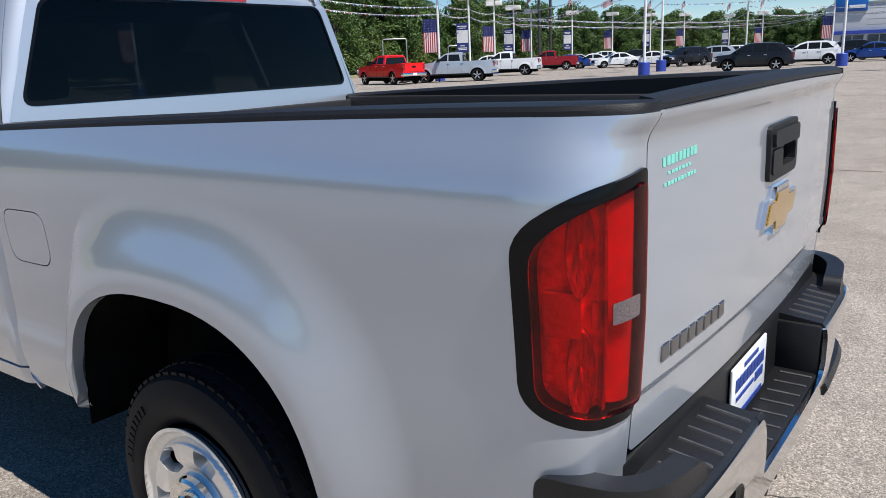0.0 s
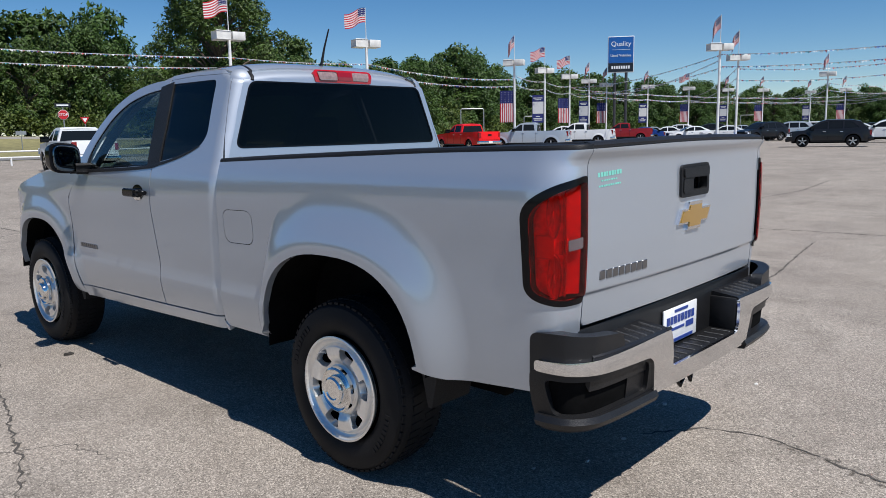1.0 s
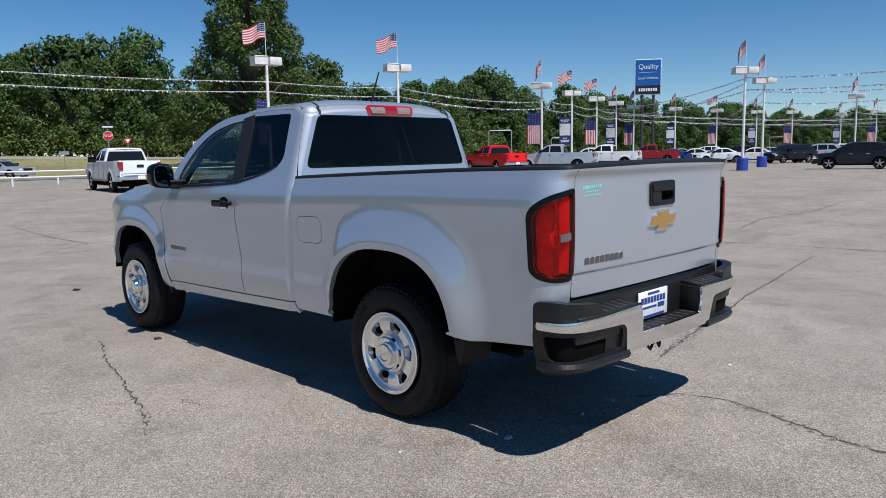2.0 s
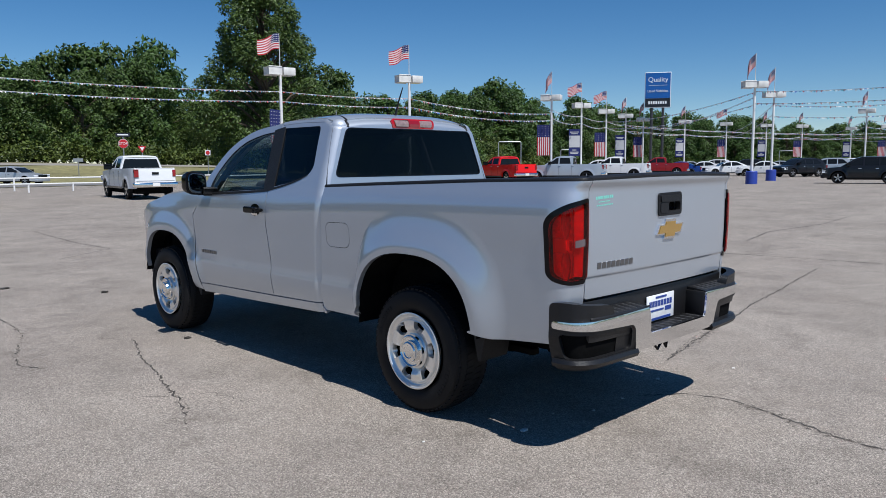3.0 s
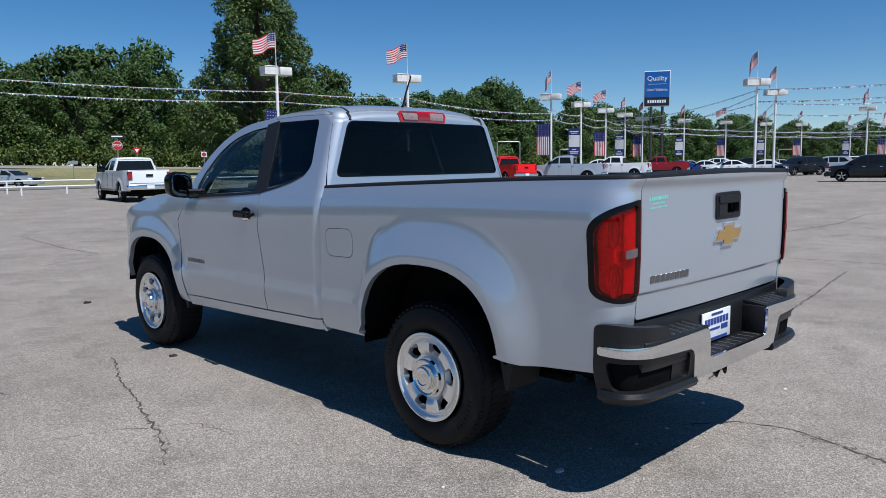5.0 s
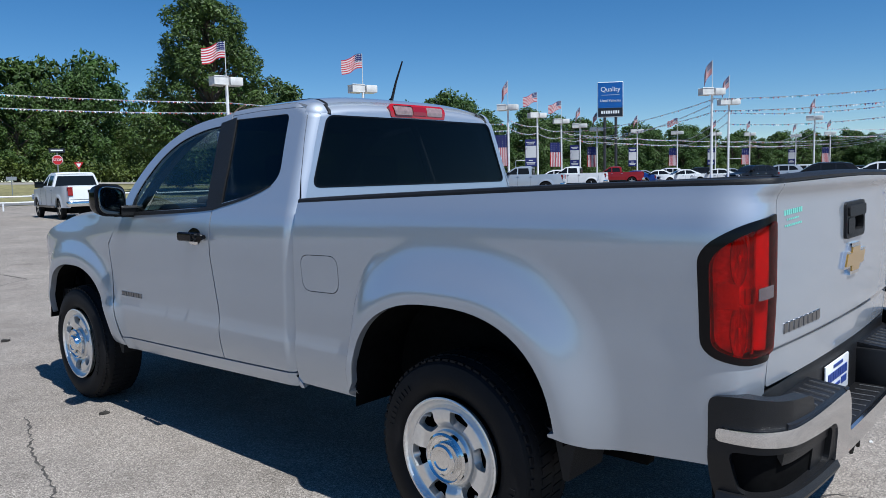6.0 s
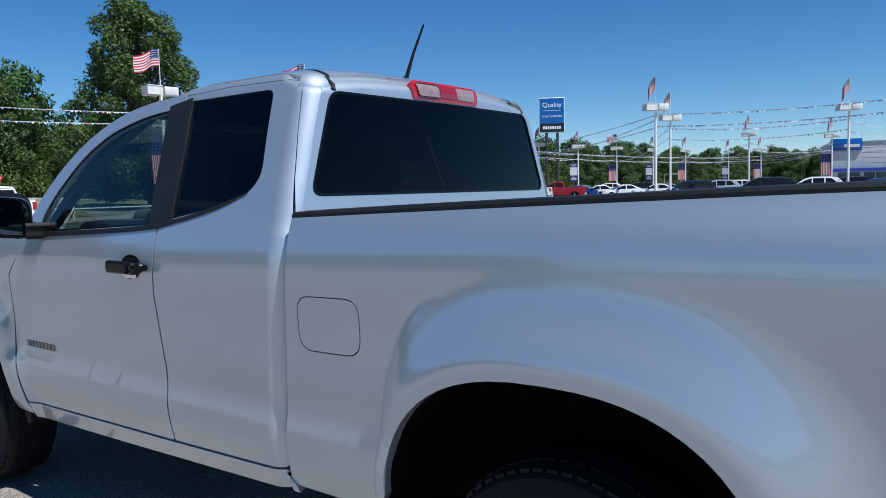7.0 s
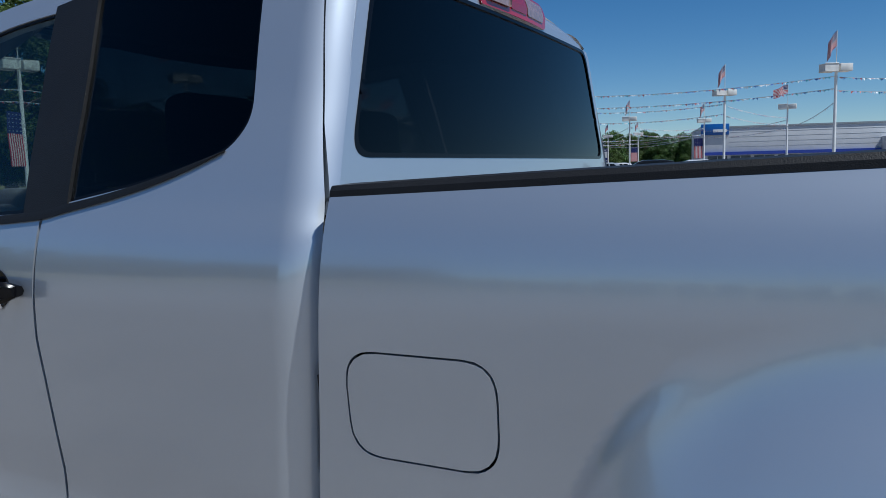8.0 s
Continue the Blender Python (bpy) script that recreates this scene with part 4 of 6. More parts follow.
# mirror, door handle, badge
# Mirror colour dimmed to stand in for the dark reflection it shows.
MIRROR_GLASS = material("dimmed_mirror", (0.16, 0.19, 0.21), 0.03, 1.0)
for s in (-1, 1):
    def shell(scale_y, y0, shrink):
        bm = bmesh.new()
        bmesh.ops.create_uvsphere(bm, u_segments=28, v_segments=18, radius=1.0)
        for v in bm.verts:
            q = [math.copysign(abs(c) ** 0.55, c) for c in v.co]
            y = q[1] * scale_y if q[1] > 0 else q[1] * 0.012
            v.co = Vector((s * (1.002 + q[0] * 0.114 * shrink * (1 - 0.25 * max(0, q[1]))), y0 + y, 1.338 + q[2] * 0.094 * shrink * (1 - 0.2 * max(0, q[1])) + 0.008 * q[0] * 1))
        aim = pose(s * 0.988, 2.48, 0) @ pose(0, 0, 0, 0, 0, -20 * s) @ pose(-s * 0.988, -2.48, 0)
        bmesh.ops.transform(bm, matrix=aim, verts=bm.verts)
        return bm
    mirror = part("door_mirror", shell(0.10, 2.475, 1.0), GLOSS_BLACK, truck, "rounded black door mirror")
    part("mirror_glass", shell(0.004, 2.462, 0.86), MIRROR_GLASS, mirror, "mirror glass")
    part("mirror_foot", box(s * 0.83, 2.46, 1.250, s * 0.93, 2.56, 1.290, 0.014), BLACK_TRIM, mirror)
    sheet("mirror_sail", [(2.528, 1.255), (2.478, 1.257), (2.474, 1.385), (2.492, 1.352), (2.515, 1.305)], side_out(-0.001), BLACK_TRIM, mirror, rim=0.006, step=0.01, flip=True, mirror=s > 0)
    grip = part("door_handle", sweep(np.linspace(0, 1, 19), lambda t: [
        (s * (0.898 + 0.024 * min(1, 4 * math.sin(math.pi * t)) + a), 1.664 + 0.222 * t, 1.148 + b * min(1, 0.45 + 2.5 * math.sin(math.pi * t))) for a, b in
        ((0.004, -0.024), (0.012, -0.018), (0.014, 0.0), (0.012, 0.018), (0.004, 0.024), (-0.010, 0.020), (-0.014, 0.0), (-0.010, -0.020))]), GLOSS_BLACK, truck, "black door handle")
    part("key_cover", box(s * 0.915, 1.680, 1.136, s * 0.9345, 1.718, 1.160, 0.008), BLACK_TRIM, grip)
    cup = [(1.775 + 0.066 * math.cos(t), 1.146 + 0.046 * math.sin(t)) for t in np.linspace(0, 2 * math.pi, 24, endpoint=False)]
    sheet("handle_cup", cup, side_out(0.003), GLOSS_BLACK, grip, rim=0.004, step=0.008, flip=True, mirror=s > 0)
    # Chrome strip standing in for the white reflection under the handle.
    glint_edge = fillet([(1.735, 1.104), (1.735, 1.125), (1.83, 1.125), (1.81, 1.104)], 0.012)
    sheet("cup_rim", glint_edge, side_out(0.0055), CHROME, grip, rim=0.003, step=0.006, flip=True, mirror=s > 0, label="chrome strip for the glint below the door handle")
    bm = bmesh.new()
    for k in range(8):
        y = 2.43 + 0.031 * k
        x = float(flank(y, 0.77))
        add_box(bm, s * (x - 0.002), y, 0.755, s * (x + 0.003), y + 0.025, 0.779, 0.002, 1)
    part("door_lettering", bm, LETTER_GREY, truck, "row of small raised grey bars")
# inside the cab
part("bench_seat", box(-0.66, 1.30, 0.75, 0.66, 1.42, 1.28, 0.05), CLOTH, truck, "dark cloth rear seat")
for s in (-1, 1):
    seat = part("front_seat", box(s * 0.36 - 0.25, 1.62, 0.80, s * 0.36 + 0.25, 1.78, 1.36, 0.06, 3, pose(0, 0, 0)), CLOTH, truck, "dark cloth front seat")
    part("seat_cushion", box(s * 0.36 - 0.25, 1.70, 0.70, s * 0.36 + 0.25, 2.20, 0.88, 0.05, 3), CLOTH, seat)
    part("head_rest", box(s * 0.36 - 0.13, 1.60, 1.39, s * 0.36 + 0.13, 1.70, 1.57, 0.04, 3), CLOTH, seat)
bm = box(-0.72, 2.24, 0.85, 0.72, 2.52, 1.30, 0.06, 3)
add_box(bm, -0.50, 2.21, 1.16, -0.20, 2.42, 1.345, 0.04, 3)
part("dashboard", bm, DASH, truck, "dark dashboard with a raised instrument hood")
bm = bmesh.new()
add_tube(bm, [(-0.36 + 0.18 * math.cos(t), 2.17 + 0.06 * math.sin(t), 1.13 + 0.17 * math.sin(t)) for t in np.linspace(0, 2 * math.pi, 25)], 0.015, 8, cap=False)
add_tube(bm, [(-0.53, 2.17, 1.13), (-0.19, 2.17, 1.13)], 0.014)
add_tube(bm, [(-0.36, 2.17, 1.12), (-0.36, 2.35, 1.05)], 0.03)
part("steering_wheel", bm, DASH, truck)
part("cab_floor", box(-0.78, 0.99, 0.55, 0.78, 2.75, 0.62), DARK_CAVITY, body)
part("cab_headliner", box(-0.60, 1.02, 1.755, 0.60, 1.95, 1.762), CLOTH, body)
part("engine_bay", box(-0.70, 2.72, 0.50, 0.70, 3.85, 1.02), DARK_CAVITY, body)


# ---- ground ----
def lot_material():
    m = bpy.data.materials.new("worn_concrete")
    m.use_nodes = True
    nt = m.node_tree
    b = nt.nodes["Principled BSDF"]
    b.inputs["Roughness"].default_value = 0.85
    pos = nt.nodes.new("ShaderNodeTexCoord").outputs["Object"]

    def tex(kind, **values):
        n = nt.nodes.new(kind)
        for k, v in values.items():
            n.inputs[k.replace("_", " ")].default_value = v
        nt.links.new(pos, n.inputs["Vector"])
        return n

    def ramp(fac, *stops):
        n = nt.nodes.new("ShaderNodeValToRGB")
        n.color_ramp.elements[0].position, n.color_ramp.elements[0].color = stops[0][0], (*stops[0][1], 1)
        n.color_ramp.elements[1].position, n.color_ramp.elements[1].color = stops[-1][0], (*stops[-1][1], 1)
        for p, c in stops[1:-1]:
            e = n.color_ramp.elements.new(p)
            e.color = (*c, 1)
        nt.links.new(fac, n.inputs[0])
        return n.outputs[0]

    def mix(a, c, mode, fac=1.0):
        n = nt.nodes.new("ShaderNodeMix")
        n.data_type, n.blend_type = "RGBA", mode
        n.inputs[0].default_value = fac
        nt.links.new(a, n.inputs[6])
        nt.links.new(c, n.inputs[7])
        return n.outputs[2]

    pebbles = tex("ShaderNodeTexVoronoi", Scale=165.0)
    grit = tex("ShaderNodeTexNoise", Scale=200.0, Detail=4.0)
    faint = tex("ShaderNodeTexNoise", Scale=1.3, Detail=8.0, Roughness=0.7)
    patch = tex("ShaderNodeTexNoise", Scale=0.5, Detail=6.0, Roughness=0.62)
    blot = tex("ShaderNodeTexNoise", Scale=3.2, Detail=5.0)
    c = ramp(pebbles.outputs["Color"], (0.0, (0.068, 0.059, 0.052)), (0.22, (0.195, 0.172, 0.149)), (0.6, (0.310, 0.275, 0.240)), (1.0, (0.62, 0.555, 0.49)))
    c = mix(c, ramp(grit.outputs["Fac"], (0.33, (0.58, 0.57, 0.56)), (0.62, (1.14, 1.13, 1.12))), "MULTIPLY")
    c = mix(c, ramp(patch.outputs["Fac"], (0.30, (0.80, 0.79, 0.78)), (0.65, (1.08, 1.08, 1.07))), "MULTIPLY")
    c = mix(c, ramp(blot.outputs["Fac"], (0.30, (0.91, 0.905, 0.90)), (0.6, (1.04, 1.04, 1.04))), "MULTIPLY")
    c = mix(c, ramp(faint.outputs["Fac"], (0.36, (0.80, 0.79, 0.78)), (0.46, (1.0, 1.0, 1.0)), (0.62, (1.07, 1.06, 1.05))), "MULTIPLY")
    nt.links.new(c, b.inputs["Base Color"])
    bump = nt.nodes.new("ShaderNodeBump")
    bump.inputs["Strength"].default_value, bump.inputs["Distance"].default_value = 0.5, 0.004
    nt.links.new(pebbles.outputs["Distance"], bump.inputs["Height"])
    nt.links.new(bump.outputs["Normal"], b.inputs["Normal"])
    return m


CONCRETE = lot_material()
GRASS = material("dry_grass", (0.215, 0.195, 0.085), 0.9, grain=0.3, grain_scale=2.0, stain=0.3, stain_scale=0.08, bump=0.6, bump_scale=6)
ROAD = material("road_asphalt", (0.16, 0.155, 0.15), 0.9, grain=0.12, grain_scale=30, stain=0.15, stain_scale=0.2)


def ground_sheet(name, xs, ys, height, mat, label, category, kind="structure"):
    bm = bmesh.new()
    grid = [[bm.verts.new((x, y, height(x, y))) for y in ys] for x in xs]
    for i in range(len(xs) - 1):
        for j in range(len(ys) - 1):
            bm.faces.new((grid[i][j], grid[i + 1][j], grid[i + 1][j + 1], grid[i][j + 1]))
    ob = part(name, bm, mat)
    return tagged(ob, label, category, kind=kind)


def rise(x, y):
    """The grass climbs gently behind the side road."""
    return -0.03 + 2.0 * max(0.0, min(1.0, (y - 66) / 28)) * max(0.0, min(1.0, (75 - x) / 40))


ground_sheet("ground", np.linspace(-700, 1000, 69), np.linspace(-700, 1000, 137), rise, GRASS, "dry summer grass reaching to the woods", "ground")
ground_sheet("pavement", np.linspace(-80, 260, 8), np.linspace(-80, 54, 6), lambda x, y: 0.0, CONCRETE, "sunlit worn concrete lot with fine pebbles and cracks", "pavement")
ground_sheet("side_road", np.linspace(-120, 45, 8), np.linspace(55.5, 64, 3), lambda x, y: 0.004, ROAD, "grey asphalt side road behind the lot", "road")
PALE_ROAD = material("pale_road", (0.27, 0.25, 0.22), 0.9, grain=0.08, grain_scale=10, stain=0.1, stain_scale=0.3)
ground_sheet("far_road", np.linspace(-200, 70, 12), np.linspace(87.5, 91.5, 3), lambda x, y: rise(x, y) + 0.06, PALE_ROAD, "pale road below the woods", "road")
CRACK = material("crack_fill", (0.07, 0.062, 0.055), 0.95, grain=0.4, grain_scale=60, stain=0.3, stain_scale=8)


def crack(points, width, seed, branch=0.0):
    """A jagged crack, a thin uneven line in the pavement."""
    rnd = random.Random(seed)
    line = [Vector((*p, 0)) for p in points]
    fine = []
    for a, b in zip(line, line[1:]):
        n = max(2, int((b - a).length / 0.035))
        side = (b - a).normalized().cross(Vector((0, 0, 1)))
        for k in range(n):
            fine.append(a.lerp(b, k / n) + side * rnd.gauss(0, 0.010))
    bm = bmesh.new()
    last = None
    for i, p in enumerate(fine):
        way = (fine[min(i + 1, len(fine) - 1)] - fine[max(i - 1, 0)]).normalized()
        side = way.cross(Vector((0, 0, 1)))
        w = width * rnd.choice((0.25, 0.5, 0.8, 1.0, 1.3))
        pair = [bm.verts.new(p + side * w + Vector((0, 0, 0.0025))), bm.verts.new(p - side * w + Vector((0, 0, 0.0025)))]
        if last:
            bm.faces.new((last[0], last[1], pair[1], pair[0]))
        last = pair
    return tagged(part("pavement_crack", bm, CRACK, smooth=0), "jagged dark crack in the worn concrete", "crack", "pavement cracks", "structure")


def dust_material():
    """Dark dust: thin and patchy, the concrete shows through."""
    m = material("crack_dust", (0.095, 0.082, 0.068), 0.95, grain=0.3, grain_scale=120)
    nt = m.node_tree
    n = nt.nodes.new("ShaderNodeTexNoise")
    n.inputs["Scale"].default_value, n.inputs["Detail"].default_value = 26.0, 8.0
    nt.links.new(nt.nodes.new("ShaderNodeTexCoord").outputs["Object"], n.inputs["Vector"])
    cut = nt.nodes.new("ShaderNodeMapRange")
    cut.inputs["From Min"].default_value, cut.inputs["From Max"].default_value = 0.50, 0.72
    cut.inputs["To Max"].default_value = 0.75
    nt.links.new(n.outputs["Fac"], cut.inputs["Value"])
    mix = nt.nodes.new("ShaderNodeMixShader")
    nt.links.new(cut.outputs[0], mix.inputs[0])
    nt.links.new(nt.nodes.new("ShaderNodeBsdfTransparent").outputs[0], mix.inputs[1])
    nt.links.new(nt.nodes["Principled BSDF"].outputs[0], mix.inputs[2])
    nt.links.new(mix.outputs[0], nt.nodes["Material Output"].inputs[0])
    return m


DUST = dust_material()


def dust_band(points, width, seed):
    """A band of dark dust that lies along a crack, tapering at both ends."""
    rnd = random.Random(seed)
    line = [Vector((*p, 0.0015)) for p in glide(points, 8)]
    bm = bmesh.new()
    last = None
    for i, p in enumerate(line):
        way = (line[min(i + 1, len(line) - 1)] - line[max(i - 1, 0)]).normalized()
        side = way.cross(Vector((0, 0, 1))) * width * rnd.uniform(0.5, 1.2) * (0.15 + math.sin(math.pi * i / (len(line) - 1)))
        pair = [bm.verts.new(p + side), bm.verts.new(p - side)]
        if last:
            bm.faces.new((last[0], last[1], pair[1], pair[0]))
        last = pair
    return tagged(part("dust_stain", bm, DUST, smooth=0), "patchy dark dust along a crack in the concrete", "stain", "dust stains", "structure")


dust_band([(0.62, -1.15), (0.58, -1.45), (0.49, -1.69), (0.41, -1.93), (0.39, -2.14), (0.30, -2.6)], 0.055, 1)
dust_band([(-1.70, 1.66), (-1.78, 1.29), (-1.86, 1.04), (-1.95, 0.82)], 0.035, 2)
dust_band([(3.22, -0.15), (1.97, -0.35), (1.2, -0.5)], 0.05, 4)
crack([(-1.30, 3.15), (-1.40, 2.84), (-1.53, 2.40), (-1.61, 1.97), (-1.70, 1.66), (-1.78, 1.29), (-1.86, 1.04), (-1.99, 0.75)], 0.0055, 1)
crack([(-1.88, 5.21), (-1.88, 4.45), (-1.93, 4.0), (-2.22, 3.18), (-2.26, 2.87), (-2.13, 2.63)], 0.006, 2)
crack([(0.30, -0.80), (0.56, -0.99), (0.62, -1.22), (0.58, -1.45), (0.49, -1.69), (0.41, -1.93), (0.39, -2.14), (0.30, -2.6)], 0.006, 3)
crack([(7.11, 0.44), (6.18, 0.32), (4.93, 0.12), (3.87, -0.01), (3.22, -0.15), (1.97, -0.35), (1.2, -0.5)], 0.008, 4)
crack([(7.6, 4.5), (7.91, 1.99), (8.0, 1.32), (8.09, 0.70), (8.14, 0.05), (8.3, -2.5)], 0.016, 5)
crack([(18.08, 3.37), (14.87, 2.99), (13.09, 3.08), (12.03, 3.13), (10.0, 2.7)], 0.016, 6)
crack([(1.49, 15.41), (1.34, 13.6), (1.25, 12.02), (1.31, 10.49), (0.13, 9.51)], 0.012, 7)
crack([(-2.23, 1.59), (-1.98, 1.49), (-1.56, 1.23), (-1.50, 0.83)], 0.002, 8)
crack([(18.0, 3.4), (19.5, 9.0), (21.0, 16.0)], 0.016, 9)
crack([(12.0, 3.1), (9.5, 4.0), (8.0, 6.5), (7.0, 9.0)], 0.008, 10)
PEBBLE = material("pale_pebble", (0.62, 0.60, 0.57), 0.8, grain=0.2, grain_scale=90)
for k, (x, y, r) in enumerate(((-0.70, -0.68, 0.020), (0.72, -0.70, 0.014), (0.18, -0.76, 0.012), (-0.14, -0.76, 0.010), (-0.35, -0.62, 0.009), (1.35, -0.95, 0.010), (-1.2, -0.4, 0.008))):
    bm = bmesh.new()
    bmesh.ops.create_icosphere(bm, subdivisions=1, radius=r)
    rnd = random.Random(k)
    for v in bm.verts:
        v.co *= rnd.uniform(0.7, 1.2)
        v.co = Vector((v.co.x * 1.6 + x, v.co.y + y, max(0, v.co.z * 0.5 + r * 0.3)))
    tagged(part("pebble", bm, PEBBLE), "small pale stone lying on the pavement", "stone", "loose stones")
SCRAP = material("dark_scrap", (0.03, 0.026, 0.022), 0.8, grain=0.3, grain_scale=80)
for k, (x, y, r) in enumerate(((-0.57, 5.75, 0.045), (-1.31, 6.92, 0.05), (-0.97, 2.82, 0.035))):
    bm = bmesh.new()
    rnd = random.Random(40 + k)
    ring = [(x + r * rnd.uniform(0.6, 1.3) * math.cos(t), y + r * rnd.uniform(0.5, 1.1) * math.sin(t), rnd.uniform(0.003, 0.022)) for t in np.linspace(0, 2 * math.pi, 9, endpoint=False)]
    under = [bm.verts.new((px, py, 0.0)) for px, py, _ in ring]
    over = [bm.verts.new(q) for q in ring]
    top = bm.verts.new((x, y, 0.014))
    for i in range(9):
        j = (i + 1) % 9
        bm.faces.new((under[i], under[j], over[j], over[i]))
        bm.faces.new((over[i], over[j], top))
    tagged(part("litter_scrap", bm, SCRAP), "small dark scrap lying on the pavement", "litter", "litter scraps")


# ---- the far side of the lot ----
HUB_X, HUB_Y = -3.86, -3.25


def off(bearing, distance):
    """A place by its bearing from +y towards +x, and its distance from the walk's far end."""
    return HUB_X + distance * math.sin(radians(bearing)), HUB_Y + distance * math.cos(radians(bearing))


# woods
def leaf_material(name, color):
    m = bpy.data.materials.new(name)
    m.use_nodes = True
    nt = m.node_tree
    b = nt.nodes["Principled BSDF"]
    b.inputs["Roughness"].default_value = 0.55
    rnd = nt.nodes.new("ShaderNodeNewGeometry").outputs["Random Per Island"]
    ramp = nt.nodes.new("ShaderNodeValToRGB")
    e = ramp.color_ramp.elements
    e[0].color = (*[c * 0.55 for c in color], 1)
    e[1].color = (color[0] * 1.5, color[1] * 1.38, color[2] * 1.1, 1)
    nt.links.new(rnd, ramp.inputs[0])
    info = nt.nodes.new("ShaderNodeObjectInfo").outputs["Random"]
    hue = nt.nodes.new("ShaderNodeHueSaturation")
    shift = nt.nodes.new("ShaderNodeMapRange")
    shift.inputs["To Min"].default_value, shift.inputs["To Max"].default_value = 0.475, 0.51
    nt.links.new(info, shift.inputs["Value"])
    nt.links.new(shift.outputs[0], hue.inputs["Hue"])
    nt.links.new(ramp.outputs[0], hue.inputs["Color"])
    nt.links.new(hue.outputs[0], b.inputs["Base Color"])
    lit = nt.nodes.new("ShaderNodeBsdfTranslucent")
    nt.links.new(hue.outputs[0], lit.inputs[0])
    mix = nt.nodes.new("ShaderNodeMixShader")
    mix.inputs[0].default_value = 0.25
    nt.links.new(b.outputs[0], mix.inputs[1])
    nt.links.new(lit.outputs[0], mix.inputs[2])
    nt.links.new(mix.outputs[0], nt.nodes["Material Output"].inputs[0])
    return m


LEAVES = leaf_material("oak_leaves", (0.056, 0.116, 0.025))
BRUSH = leaf_material("brush_leaves", (0.080, 0.140, 0.029))
BARK = material("bark", (0.10, 0.075, 0.055), 0.9, grain=0.3, grain_scale=12, stain=0.2, stain_scale=2, bump=0.6, bump_scale=20)


def leaves_mesh(name, centres, radii, count, size, rng, mat, flat=0.8):
    """Leaf sprays, small bent blades that lie like roof tiles on the upper skin of every clump."""
    weight = np.array([r ** 2 for r in radii])
    pick = rng.choice(len(radii), count, p=weight / weight.sum())
    way = rng.normal(size=(count, 3)) + (0, 0, 0.35)
    way /= np.linalg.norm(way, axis=1, keepdims=True)
    r = np.array(radii)[pick] * (0.50 + 0.55 * rng.random(count) ** 0.4) * (1 + 0.14 * rng.normal(size=count))
    p = np.array(centres)[pick] + way * r[:, None] * (1, 1, flat)
    face = way * 0.7 + (0, 0, 0.55) + 0.55 * rng.normal(size=(count, 3))
    a = np.cross(face, rng.normal(size=(count, 3)))
    a /= np.linalg.norm(a, axis=1, keepdims=True)
    b = np.cross(a, face)
    b /= np.linalg.norm(b, axis=1, keepdims=True)
    s = size * (0.5 + 0.9 * rng.random(count))[:, None]
    up = np.cross(a, b)
    v = np.stack([p - a * s, p + b * s * 0.5 + up * s * 0.15, p + a * s, p - b * s * 0.5 + up * s * 0.15], 1).reshape(-1, 3)
    me = bpy.data.meshes.new(name)
    me.from_pydata(v.tolist(), [], np.arange(count * 4).reshape(-1, 4).tolist())
    me.materials.append(mat)
    return me


def make_tree(height, width, seed, count, size, clumps=46, small=0.075, large=0.165):
    """A trunk, limbs and a crown of separate clumps with an uneven outline."""
    rng = np.random.default_rng(seed)
    rnd = random.Random(seed)
    tree = thing("tree", "dense green summer tree at the edge of the woods", "tree", "woods")
    bm = bmesh.new()
    lean = rnd.uniform(-0.05, 0.05) * height
    trunk = [(0, 0, -0.3), (lean * 0.2, 0, height * 0.25), (lean * 0.5, lean * 0.2, height * 0.55), (lean, lean * 0.3, height * 0.9)]
    base = 0.022 * height
    add_tube(bm, trunk, [base * 1.3, base, base * 0.6, base * 0.12], 8)
    centres, radii = [], []
    for k in range(clumps):
        f = 0.06 + 0.89 * (k + 0.5) / clumps
        a = k * 2.4 + rnd.uniform(-0.5, 0.5)
        swell = 1 + 0.22 * math.sin(3 * a + seed) * math.sin(9 * f + seed)
        spread = width * 0.5 * swell * (math.sin(math.pi * min(1.0, f * 0.94 + 0.10)) ** 0.65) * rnd.uniform(0.42, 0.92)
        c = (lean * f + spread * math.cos(a), spread * math.sin(a), height * f * rnd.uniform(0.96, 1.03))
        centres.append(c)
        radii.append(width * rnd.uniform(small, large) * (1.1 - 0.3 * f))
        start = Vector((lean * f * 0.6, 0, height * max(0.15, f - 0.18)))
        add_tube(bm, [start, start.lerp(Vector(c), 0.55) + Vector((0, 0, 0.03 * height)), c], [base * 0.35, base * 0.2, base * 0.06], 5)
    part("trunk", bm, BARK, tree)
    crown = new("crown", leaves_mesh("crown", centres, radii, count, size, rng, LEAVES))
    crown.parent = tree
    return tree


kinds = [make_tree(11.0, w, s, n, q) for s, w, n, q in ((3, 9.5, 16000, 0.18), (4, 8.5, 16000, 0.18), (5, 10.5, 16000, 0.18), (6, 9.0, 6000, 0.30), (7, 11.0, 6000, 0.30))]
big = make_tree(20.6, 14.5, 21, 48000, 0.19, 105, 0.055, 0.125)
big["label"] = "tall broad oak rising above the other trees"
big.matrix_basis = pose(*off(31.9, 84), 0.4)
tree_rng = random.Random(11)
